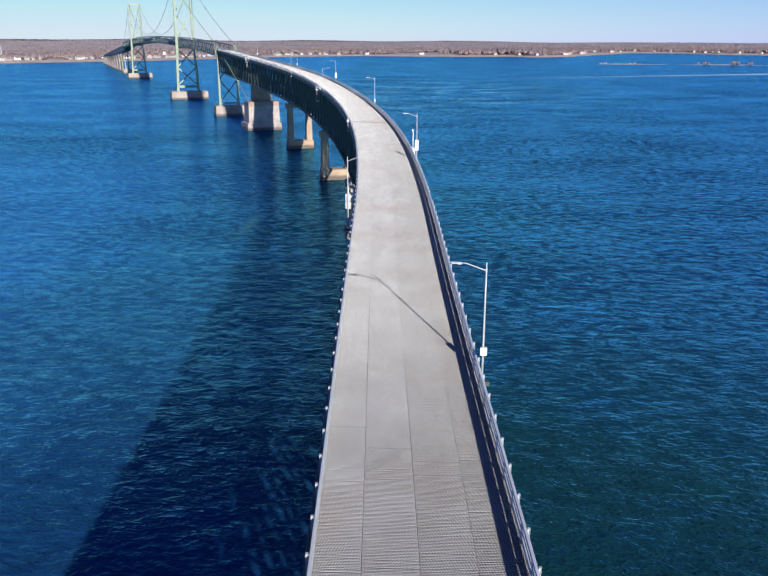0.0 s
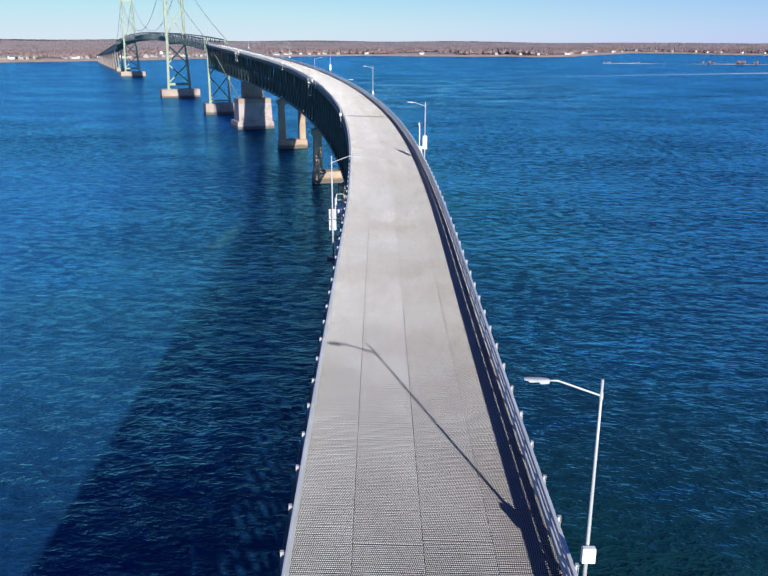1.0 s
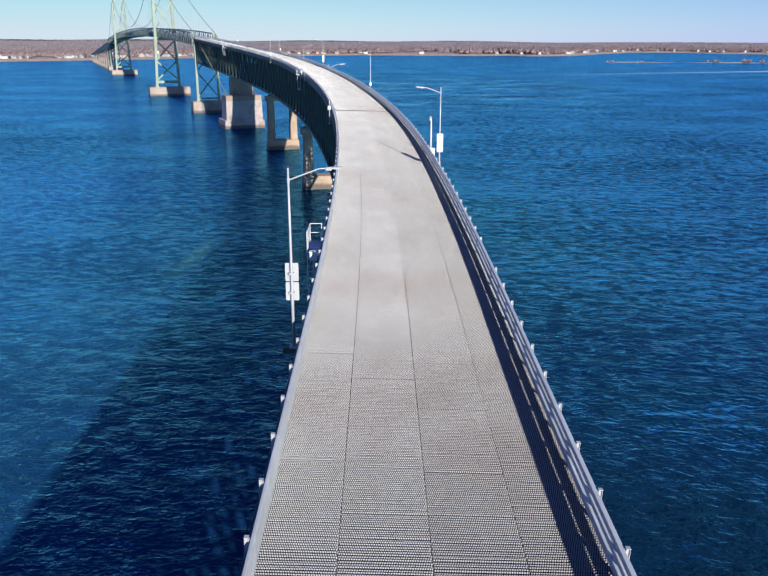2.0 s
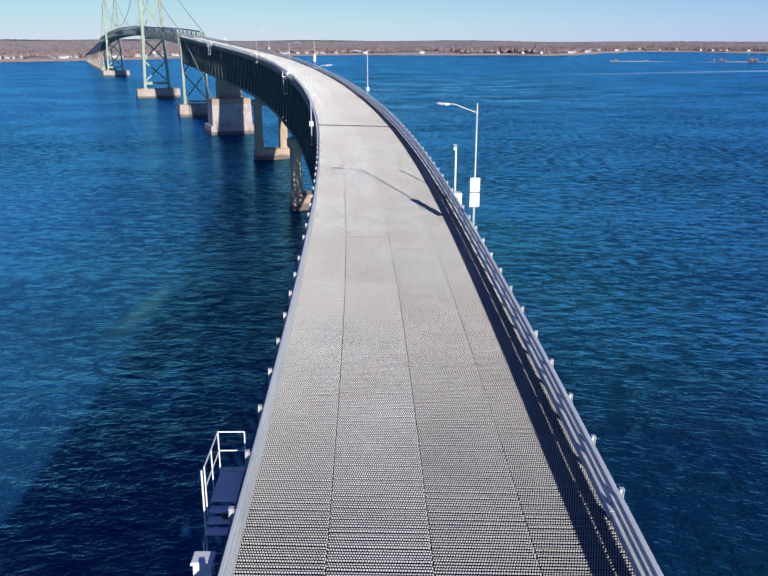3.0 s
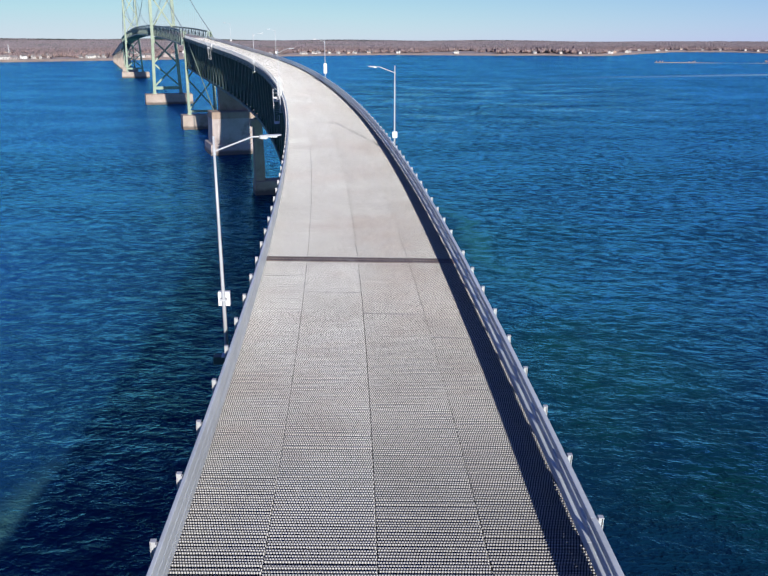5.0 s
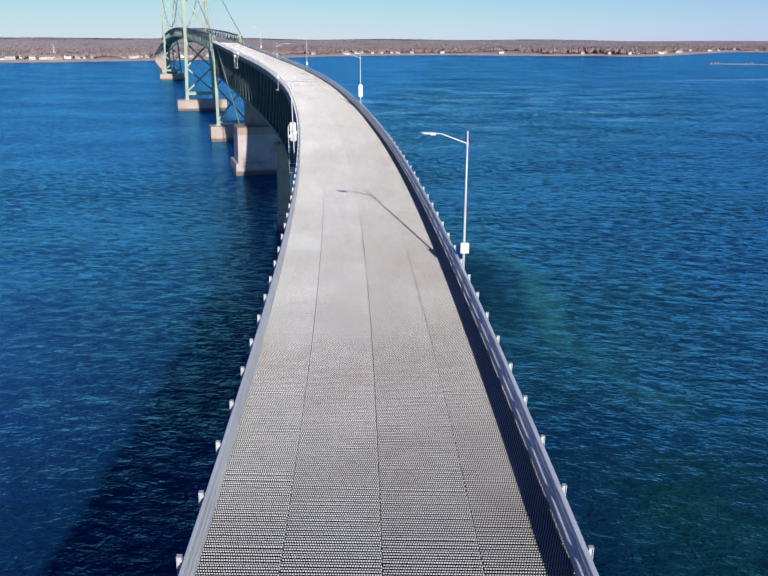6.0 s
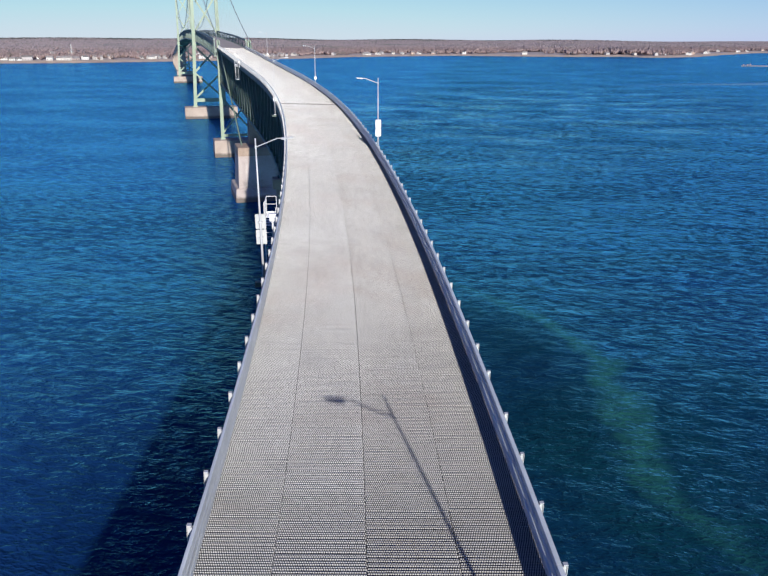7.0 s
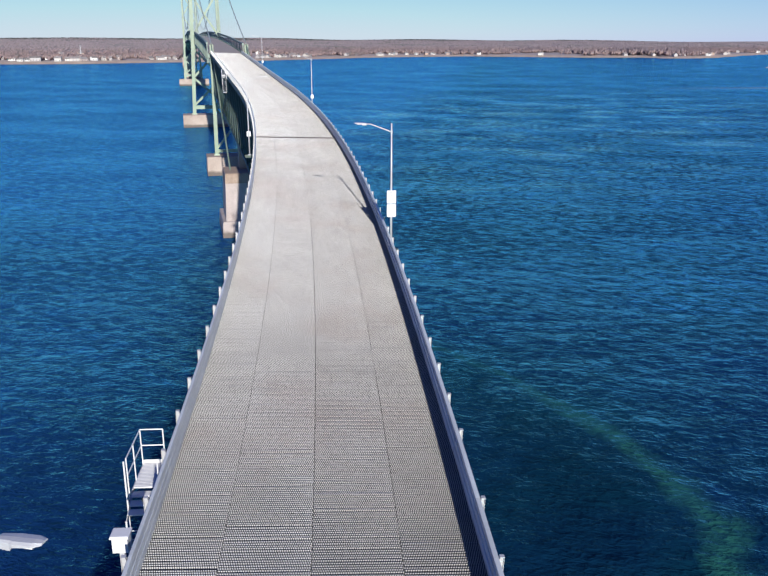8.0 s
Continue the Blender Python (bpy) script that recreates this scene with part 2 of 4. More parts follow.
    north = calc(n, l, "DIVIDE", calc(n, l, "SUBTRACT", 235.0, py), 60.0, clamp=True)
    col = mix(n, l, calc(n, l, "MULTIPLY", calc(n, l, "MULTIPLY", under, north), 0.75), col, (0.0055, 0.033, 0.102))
    # the faint shoal: a patchy, wandering belt
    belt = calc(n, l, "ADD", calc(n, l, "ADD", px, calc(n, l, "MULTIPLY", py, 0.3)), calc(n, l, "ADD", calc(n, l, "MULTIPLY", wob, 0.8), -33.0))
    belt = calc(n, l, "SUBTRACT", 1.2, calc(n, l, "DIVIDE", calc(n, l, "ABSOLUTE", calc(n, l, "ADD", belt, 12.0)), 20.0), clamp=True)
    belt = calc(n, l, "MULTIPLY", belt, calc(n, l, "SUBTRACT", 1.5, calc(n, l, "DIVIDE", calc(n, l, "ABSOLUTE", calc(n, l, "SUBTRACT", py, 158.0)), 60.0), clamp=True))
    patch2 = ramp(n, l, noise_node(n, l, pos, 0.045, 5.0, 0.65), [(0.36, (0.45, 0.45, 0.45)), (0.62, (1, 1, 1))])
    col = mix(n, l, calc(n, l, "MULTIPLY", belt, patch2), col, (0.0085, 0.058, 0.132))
    for cx, cy, lean, wide2, long, tone, amount in ((-31.8, 216.0, 0.19, 2.3, 11.0, (0.034, 0.1, 0.095), 0.85),):
        off2 = calc(n, l, "ADD", calc(n, l, "SUBTRACT", px, cx), calc(n, l, "MULTIPLY", calc(n, l, "SUBTRACT", py, cy), lean))
        off2 = calc(n, l, "ABSOLUTE", calc(n, l, "ADD", off2, calc(n, l, "MULTIPLY", wob, 0.35)))
        edge2 = calc(n, l, "SUBTRACT", 1.0, calc(n, l, "DIVIDE", off2, wide2), clamp=True)
        span2 = calc(n, l, "SUBTRACT", 1.3, calc(n, l, "DIVIDE", calc(n, l, "ABSOLUTE", calc(n, l, "SUBTRACT", py, cy)), long), clamp=True)
        col = mix(n, l, calc(n, l, "MULTIPLY", calc(n, l, "MULTIPLY", edge2, span2), amount, clamp=True), col, tone)
    # thin foam line drifting far out
    wake = calc(n, l, "ADD", calc(n, l, "SUBTRACT", py, calc(n, l, "MULTIPLY", px, 0.78)), -1034.0)
    wake = calc(n, l, "ABSOLUTE", calc(n, l, "ADD", wake, calc(n, l, "MULTIPLY", calc(n, l, "SUBTRACT", calm, 0.5), 60.0)))
    foam = calc(n, l, "SUBTRACT", 1.0, calc(n, l, "DIVIDE", wake, 42.0), clamp=True)
    foam = calc(n, l, "MULTIPLY", foam, calc(n, l, "DIVIDE", calc(n, l, "ADD", px, 110.0), 420.0, clamp=True))
    col = mix(n, l, foam, col, (0.46, 0.68, 0.80))
    # pale boils and slicks where the stream swirls past the anchorage
    swirl = noise_node(n, l, half.outputs["Vector"], 0.045, 7.0, 0.72)
    around = calc(n, l, "ADD", calc(n, l, "POWER", calc(n, l, "DIVIDE", calc(n, l, "SUBTRACT", px, BOIL[0]), 130.0), 2.0), calc(n, l, "POWER", calc(n, l, "DIVIDE", calc(n, l, "SUBTRACT", py, BOIL[1]), 220.0), 2.0))
    around = calc(n, l, "SUBTRACT", 1.1, calc(n, l, "MULTIPLY", around, 0.7), clamp=True)
    slick = calc(n, l, "MULTIPLY", around, calc(n, l, "DIVIDE", calc(n, l, "SUBTRACT", swirl, 0.48), 0.14, clamp=True))
    still = calc(n, l, "MULTIPLY", around, calc(n, l, "DIVIDE", calc(n, l, "SUBTRACT", 0.47, swirl), 0.1, clamp=True))
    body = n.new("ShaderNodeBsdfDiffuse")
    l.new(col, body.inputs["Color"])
    l.new(bp.outputs["Normal"], body.inputs["Normal"])
    gloss = n.new("ShaderNodeBsdfGlossy")
    l.new(mix(n, l, slick, (0.18, 0.645, 0.845), (0.46, 1.0, 1.0)), gloss.inputs["Color"])
    gloss.inputs["Roughness"].default_value = 0.13
    l.new(bp.outputs["Normal"], gloss.inputs["Normal"])
    fr = n.new("ShaderNodeFresnel")
    fr.inputs["IOR"].default_value = 1.33
    low = n.new("ShaderNodeBump")
    low.inputs["Distance"].default_value, low.inputs["Strength"].default_value = 1.0, 0.32
    l.new(hgt, low.inputs["Height"])
    l.new(low.outputs["Normal"], fr.inputs["Normal"])
    # short steep wavelets, gathered in drifts, catch more of the sky
    fm = n.new("ShaderNodeMapping")
    fm.vector_type = "TEXTURE"
    fm.inputs["Rotation"].default_value = (0, 0, radians(8))
    fm.inputs["Scale"].default_value = (1.5, 1.0, 1.0)
    l.new(pos, fm.inputs["Vector"])
    fleck = ramp(n, l, noise_node(n, l, fm.outputs["Vector"], 0.55, 6.0, 0.8), [(0.42, (0.42, 0.42, 0.42)), (0.5, (0.86, 0.86, 0.86)), (0.58, (2.0, 2.0, 2.0))])
    paws = ramp(n, l, cats, [(0.38, (0.56, 0.56, 0.56)), (0.5, (0.92, 0.92, 0.92)), (0.62, (1.6, 1.6, 1.6))])
    share = calc(n, l, "MINIMUM", calc(n, l, "MULTIPLY", calc(n, l, "POWER", fr.outputs["Fac"], 1.9), 5.2), 0.86)
    share = calc(n, l, "MINIMUM", calc(n, l, "MULTIPLY", calc(n, l, "MULTIPLY", share, fleck), paws), 0.97)
    share = calc(n, l, "MULTIPLY", share, calc(n, l, "SUBTRACT", 1.0, calc(n, l, "MULTIPLY", foam, 0.75)))
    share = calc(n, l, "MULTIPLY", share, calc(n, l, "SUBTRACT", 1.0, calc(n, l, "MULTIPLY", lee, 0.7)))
    share = calc(n, l, "MULTIPLY", share, calc(n, l, "SUBTRACT", 1.0, calc(n, l, "MULTIPLY", still, 0.4)))
    both = n.new("ShaderNodeMixShader")
    l.new(share, both.inputs[0])
    l.new(body.outputs[0], both.inputs[1])
    l.new(gloss.outputs[0], both.inputs[2])
    out = [q for q in n if q.bl_idname == "ShaderNodeOutputMaterial"][0]
    l.new(both.outputs[0], out.inputs["Surface"])
    return m


M_WATER = water_material()


def land_material():
    m, n, l, b = shader("winter_land")
    pos = n.new("ShaderNodeNewGeometry").outputs["Position"]
    sep = n.new("ShaderNodeSeparateXYZ")
    l.new(pos, sep.inputs[0])
    field = ramp(n, l, noise_node(n, l, pos, 0.006, 4.0), [(0.35, (0.22, 0.19, 0.18)), (0.55, (0.28, 0.23, 0.2)), (0.7, (0.2, 0.19, 0.165))])
    shore = ramp(n, l, noise_node(n, l, pos, 0.05, 4.0), [(0.35, (0.26, 0.20, 0.15)), (0.65, (0.36, 0.29, 0.22))])
    col = mix(n, l, calc(n, l, "DIVIDE", calc(n, l, "SUBTRACT", sep.outputs["Z"], 2.8), 1.6, clamp=True), shore, field)
    l.new(col, b.inputs["Base Color"])
    b.inputs["Roughness"].default_value = 0.95
    return m


M_LAND = land_material()


def wood_material():
    """Bare crowns: pinkish brown by the shore, greyed by painted haze on the hill, with dark evergreens along its
    crest.
    """
    m, n, l, b = shader("bare_winter_branches")
    geo = n.new("ShaderNodeNewGeometry")
    rnd, pos = geo.outputs["Random Per Island"], geo.outputs["Position"]
    sep = n.new("ShaderNodeSeparateXYZ")
    l.new(pos, sep.inputs[0])
    grove = noise_node(n, l, pos, 0.022, 4.0, 0.7)
    low = ramp(n, l, grove, [(0.34, (0.2, 0.165, 0.17)), (0.44, (0.36, 0.28, 0.275)), (0.56, (0.4, 0.31, 0.295)), (0.66, (0.26, 0.225, 0.22))])
    # distance haze is put into the hill colours as a pale purple-grey
    hill = ramp(n, l, noise_node(n, l, pos, 0.006, 5.0, 0.65), [(0.38, (0.31, 0.28, 0.295)), (0.5, (0.37, 0.318, 0.332)), (0.6, (0.28, 0.268, 0.278)), (0.68, (0.19, 0.2, 0.195))])
    col = mix(n, l, calc(n, l, "DIVIDE", calc(n, l, "SUBTRACT", sep.outputs["Z"], 14.0), 8.0, clamp=True), low, hill)
    green = ramp(n, l, noise_node(n, l, pos, 0.004, 4.0, 0.6), [(0.45, (0, 0, 0)), (0.55, (1, 1, 1))])
    crest = calc(n, l, "DIVIDE", calc(n, l, "SUBTRACT", sep.outputs["Z"], 37.0), 5.0, clamp=True)
    col = mix(n, l, calc(n, l, "MULTIPLY", green, crest), col, (0.075, 0.09, 0.08))
    hs = n.new("ShaderNodeHueSaturation")
    l.new(calc(n, l, "ADD", calc(n, l, "MULTIPLY", rnd, 0.2), 1.0), hs.inputs["Value"])
    l.new(col, hs.inputs["Color"])
    # open twigs: light comes through as well as off them
    off, on, both = n.new("ShaderNodeBsdfDiffuse"), n.new("ShaderNodeBsdfTranslucent"), n.new("ShaderNodeMixShader")
    both.inputs[0].default_value = 0.6
    for k, q in enumerate((off, on)):
        l.new(hs.outputs["Color"], q.inputs["Color"])
        l.new(q.outputs[0], both.inputs[k + 1])
    n.remove(b)
    l.new(both.outputs[0], [q for q in n if q.bl_idname == "ShaderNodeOutputMaterial"][0].inputs["Surface"])
    return m


M_WOOD = wood_material()


def house_wall_material():
    m, n, l, b = shader("painted_siding")
    rnd = n.new("ShaderNodeObjectInfo").outputs["Random"]
    col = ramp(n, l, rnd, [(0.0, (0.60, 0.59, 0.57)), (0.25, (0.48, 0.46, 0.42)), (0.5, (0.34, 0.32, 0.30)), (0.75, (0.27, 0.25, 0.25)), (0.92, (0.34, 0.24, 0.19))])
    pos = n.new("ShaderNodeNewGeometry").outputs["Position"]
    col = mix(n, l, calc(n, l, "MULTIPLY", noise_node(n, l, pos, 0.8), 0.25), col, (0.3, 0.28, 0.25))
    l.new(col, b.inputs["Base Color"])
    b.inputs["Roughness"].default_value = 0.8
    return m


M_SIDING = house_wall_material()
M_ROOF = surface("shingle_roof", (0.10, 0.09, 0.085), (0.22, 0.20, 0.19), 0.3, 3.0, 0.9, 0.0, 0.2, spread=0.6)

# ---- mesh building ----


class Build:
    """Gathers quads and triangles for one mesh."""

    def __init__(self):
        self.v, self.f = [], []

    def quad_loop(self, rings, closed=True, caps=True):
        """Skin a row of rings, each a list of points."""
        base, k = len(self.v), len(rings[0])
        for r in rings:
            self.v.extend(tuple(q) for q in r)
        for i in range(len(rings) - 1):
            for j in range(k if closed else k - 1):
                a, b2 = base + i * k + j, base + i * k + (j + 1) % k
                self.f.append((a, b2, b2 + k, a + k))
        if caps and closed:
            self.f.append(tuple(base + j for j in reversed(range(k))))
            self.f.append(tuple(base + (len(rings) - 1) * k + j for j in range(k)))
        return self

    def beam(self, p, q, w, h, up=(0, 0, 1)):
        """A bar of rectangular section from p to q."""
        p, q = Vector(p), Vector(q)
        d = (q - p).normalized()
        side = d.cross(Vector(up))
        if side.length < 1e-3:
            side = d.cross(Vector((1, 0, 0)))
        side.normalize()
        upv = side.cross(d)
        sec = [(-w / 2, -h / 2), (w / 2, -h / 2), (w / 2, h / 2), (-w / 2, h / 2)]
        return self.quad_loop([[e + side * a + upv * b2 for a, b2 in sec] for e in (p, q)])

    def tube(self, pts, radii, n=10):
        """A round bar through points."""
        rings = []
        for i, p in enumerate(pts):
            p = Vector(p)
            d = (Vector(pts[min(i + 1, len(pts) - 1)]) - Vector(pts[max(i - 1, 0)])).normalized()
            a = d.cross(Vector((0, 0, 1)))
            if a.length < 0.05:
                a = d.cross(Vector((0, 1, 0)))
            a.normalize()
            c = d.cross(a)
            r = radii[i] if isinstance(radii, (list, tuple)) else radii
            rings.append([p + (a * math.cos(t) + c * math.sin(t)) * r for t in (2 * math.pi * j / n for j in range(n))])
        return self.quad_loop(rings)

    def block(self, x0, x1, y0, y1, z0, z1, batter=0.0, edge=0.0):
        """A box whose sides lean in by batter, with a chamfered top edge."""
        def ring(z, s):
            return [(x0 + s, y0 + s, z), (x1 - s, y0 + s, z), (x1 - s, y1 - s, z), (x0 + s, y1 - s, z)]
        rings = [ring(z0, 0), ring(z1 - edge, batter)]
        if edge:
            rings.append(ring(z1, batter + edge))
        return self.quad_loop(rings)

    def mesh(self, name, material, smooth=False):
        me = bpy.data.meshes.new(name)
        me.from_pydata([tuple(q) for q in self.v], [], self.f)
        me.materials.append(material)
        if smooth:
            me.shade_smooth()
        me.update()
        return me


def part(name, data, material, parent, label="", m=None, smooth=False):
    me = data.mesh(name, material, smooth) if isinstance(data, Build) else data
    ob = new(name, me)
    ob.parent = parent
    if m is not None:
        ob.matrix_basis = m
    return tagged(ob, label)


def thing(name, m, label, category, group="", kind=""):
    ob = new(name)
    ob.matrix_basis = m
    return tagged(ob, label, category, group, kind)


def setting(name, data, material, label, category, m=None):
    ob = new(name, data.mesh(name, material))
    if m is not None:
        ob.matrix_basis = m
    return tagged(ob, label, category, kind="structure")


# ---- the bridge's line: heading and level by station ----
H_S = [-60, 0, 40, 80, 120, 160, 200, 240, 280, 320, 352, 1720]
H_D = [15.8, 16.0, 16.9, 16.6, 18.9, 22.3, 25.2, 28.5, 31.6, 35.6, 38.4, 38.4]
Z_S = [-60, 0, 40, 80, 120, 160, 200, 240, 280, 320, 360, 400, 440, 500, 591, 680, 766, 852, 941, 1080, 1250, 1450, 1720]
Z_V = [16.9, 18.65, 19.79, 20.89, 22.04, 23.2, 24.25, 25.5, 26.98, 28.48, 30.13, 31.87, 33.55, 35.8, 38.2, 39.6, 40.2, 39.6, 38.2, 33.8, 27.0, 18.5, 8.0]
CROSS = 0.032
ST = np.arange(-60.0, 1720.5, 1.0)
_h = np.radians(np.interp(ST, H_S, H_D))
_z = np.interp(ST, Z_S, Z_V)
_k = np.ones(31) / 31
_z = np.convolve(np.pad(_z, 15, mode="reflect", reflect_type="odd"), _k, "valid")
_x = np.concatenate([[0], np.cumsum(-np.sin((_h[1:] + _h[:-1]) / 2))])
_y = np.concatenate([[0], np.cumsum(np.cos((_h[1:] + _h[:-1]) / 2))])
_x += 46.288 - _x[60]
_y += 60.0 - _y[60]


def line_at(s):
    return (float(np.interp(s, ST, _x)), float(np.interp(s, ST, _y)), float(np.interp(s, ST, _z)), float(np.interp(s, ST, _h)))


def at(s, lat=0.0, dz=0.0):
    x, y, z, h = line_at(s)
    return Vector((x + lat * math.cos(h), y + lat * math.sin(h), z - lat * CROSS + dz))


def frame_at(s, lat=0.0, dz=0.0, level=False):
    """Axes at a station: x to the right across the road, y ahead, z up."""
    h = line_at(s)[3]
    if level:
        return Matrix.Translation(at(s, lat, dz)) @ Matrix.Rotation(h, 4, "Z")
    fwd = (at(s + 1) - at(s - 1)).normalized()
    right = Vector((math.cos(h), math.sin(h), -CROSS)).normalized()
    upv = right.cross(fwd).normalized()
    right = fwd.cross(upv).normalized()
    m = Matrix((right, fwd, upv)).transposed().to_4x4()
    m.translation = at(s, lat, dz)
    return m


def sweep(profile, s0, s1, step, closed=True):
    """Carry a section (lat, dz) along the line."""
    n = max(1, round((s1 - s0) / step))
    return Build().quad_loop([[at(s0 + (s1 - s0) * i / n, a, b2) for a, b2 in profile] for i in range(n + 1)], closed)


# ---- water and land ----
w = Build()
w.v = [(-6000, -3000, 0), (6000, -3000, 0), (6000, 7000, 0), (-6000, 7000, 0)]
w.f = [(0, 1, 2, 3)]
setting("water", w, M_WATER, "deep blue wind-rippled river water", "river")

SHORE = [(-3600, 150), (-2200, 720), (-1500, 1030), (-1130, 1200), (-1030, 1275), (-985, 1385), (-905, 1545), (-880, 1720), (-850, 1980), (-790, 2120),
         (-690, 2290), (-520, 2265), (-376, 2280), (-270, 2370), (-178, 2260), (-100, 2430), (-60, 2720), (60, 3330), (250, 3330), (330, 3080), (480, 2900), (1100, 2650), (3600, 2300)]


def shore_distance(px, py):
    """Signed distance to the shoreline, positive on land."""
    best = np.full(px.shape, 1e9)
    for (ax, ay), (bx, by) in zip(SHORE[:-1], SHORE[1:]):
        dx, dy = bx - ax, by - ay
        t = np.clip(((px - ax) * dx + (py - ay) * dy) / (dx * dx + dy * dy), 0, 1)
        best = np.minimum(best, np.hypot(px - ax - t * dx, py - ay - t * dy))
    ring = SHORE + [(3600, 9000), (-3600, 9000)]
    inside = np.zeros(px.shape, bool)
    for (ax, ay), (bx, by) in zip(ring, ring[1:] + ring[:1]):
        cross = ((ay > py) != (by > py)) & (px < (bx - ax) * (py - ay) / ((by - ay) or 1e-9) + ax)
        inside ^= cross
    return np.where(inside, best, -best)


def land_height(px, py):
    d = shore_distance(px, py)
    roll = 5 * np.sin(px * 0.0021 + 1.0) * np.cos(py * 0.0017) + 3 * np.sin(px * 0.006 + py * 0.004)
    hill = np.clip(d / 420, 0, 1) * 11 + np.clip((d - 300) / 1400, 0, 1) * (26 + roll)
    return np.where(d > 0, 0.4 + np.clip(d / 14, 0, 1) * 3.2 + hill, np.clip(d / 12, -2.5, 0.4))


gx, gy = np.meshgrid(np.arange(-3600, 3001, 40.0), np.arange(100, 5001, 40.0))
gz = land_height(gx, gy)
land = Build()
land.v = list(zip(gx.ravel().tolist(), gy.ravel().tolist(), gz.ravel().tolist()))
nx = gx.shape[1]
for j in range(gx.shape[0] - 1):
    for i in range(nx - 1):
        a = j * nx + i
        if max(gz[j, i], gz[j, i + 1], gz[j + 1, i], gz[j + 1, i + 1]) > -2.4:
            land.f.append((a, a + 1, a + 1 + nx, a + nx))
setting("ground", land, M_LAND, "brown winter river bank rising to low hills", "land")

rng = np.random.default_rng(5)


def brush(b, x, y, z, hgt, spread_r, lumps=3, fine=1.0):
    """A bare crown seen from far: a few uneven clumps of twigs heaped over the trunk's foot."""
    for k in range(lumps):
        a, r = k * 2.4 + rng.uniform(0, 1.5), spread_r * rng.uniform(0.0, 0.7)
        wd = spread_r * rng.uniform(0.5, 0.85) * fine
        cx, cy, cz = x + r * math.cos(a), y + r * math.sin(a), z + hgt * rng.uniform(0.36, 0.66)
        q = rng.uniform(0.6, 1.2, 6)
        up = hgt * 0.38
        i = len(b.v)
        b.v += [(cx + wd * q[0], cy, cz), (cx, cy + wd * q[1], cz - up * 0.3), (cx - wd * q[2], cy, cz), (cx, cy - wd * q[3], cz - up * 0.5), (cx, cy, cz + up * q[4]), (cx, cy, cz - hgt * 0.5)]
        b.f += [(i, i + 1, i + 4), (i + 1, i + 2, i + 4), (i + 2, i + 3, i + 4), (i + 3, i, i + 4), (i + 1, i, i + 5), (i + 2, i + 1, i + 5), (i + 3, i + 2, i + 5), (i, i + 3, i + 5)]


woods = Build()
cand = np.stack([rng.uniform(-2700, 1500, 420000), rng.uniform(900, 4700, 420000)], 1)
cd = shore_distance(cand[:, 0], cand[:, 1])
ch = land_height(cand[:, 0], cand[:, 1])
chance = np.where(cd < 75, 0.14, np.where(cd < 300, 0.4, np.where(cd < 1000, 0.34, 0.22)))
pick = (cd > 22) & (rng.random(len(cand)) < chance)
for (px, py), d, hh in zip(cand[pick].tolist(), cd[pick].tolist(), ch[pick].tolist()):
    grove = math.sin(px * 0.013 + 2) * math.sin(py * 0.011 + 1) + 0.4 * math.sin(px * 0.04 - py * 0.03)
    if d < 260 and grove > -0.05 + 0.5 * rng.random():
        continue
    if d > 260:
        tall = 3.2 + 2.8 * rng.random()
        brush(woods, px, py, hh - 0.3, tall, tall * 0.85, 1)
        continue
    stand = math.sin(px * 0.021 + 0.7) * math.sin(py * 0.017 + px * 0.006) + 0.5 * math.sin(px * 0.05 + py * 0.03)
    tall = 6.5 + 2.6 * stand + 5.5 * rng.random() ** 1.5
    if d < 150 and px > -420 and py < 2500:
        tall *= 1.5
    brush(woods, px, py, hh - 0.3, tall, tall * 0.55, 5, 0.62)
ob = new("woods", woods.mesh("woods", M_WOOD, True))
tagged(ob, "bare grey-brown winter woods along the far shore", "woods", kind="stuff")

spit = Build()
ring = []
for i in range(41):
    t = i / 40
    cx, cy = 0 + 900 * t, 1632 + 22 * math.sin(t * 5) + 60 * t * t
    hw = 9 * math.sin(math.pi * min(t * 1.4 + 0.03, 1.0)) * (0.7 + 0.5 * math.sin(t * 23)) + 2
    ring.append([(cx, cy - hw, -0.7), (cx, cy - hw * 0.3, 0.42 + 0.45 * math.sin(t * 31)), (cx, cy + hw * 0.3, 0.45 + 0.45 * math.sin(t * 31 + 0.4)), (cx, cy + hw, -0.7)])
spit.quad_loop(ring)
ob = setting("spit", spit, M_LAND, "low grassy spit lying in the river", "island")
spit_wood = Build()
for cx, n, tall in ((8, 5, 3), (60, 3, 3), (185, 4, 6), (236, 6, 7), (265, 6, 6), (335, 9, 9), (352, 9, 9), (420, 6, 5), (560, 8, 7)):
    for k in range(n):
        brush(spit_wood, cx + rng.normal(0, 5), 1632 + 22 * math.sin(cx / 900 * 5) + rng.normal(0, 2), 0.6, tall * rng.uniform(0.7, 1.1), tall * 0.45)
tagged(new("spit_bushes", spit_wood.mesh("spit_bushes", M_WOOD)), "bare bushes on the low river spit", "bushes", kind="stuff")


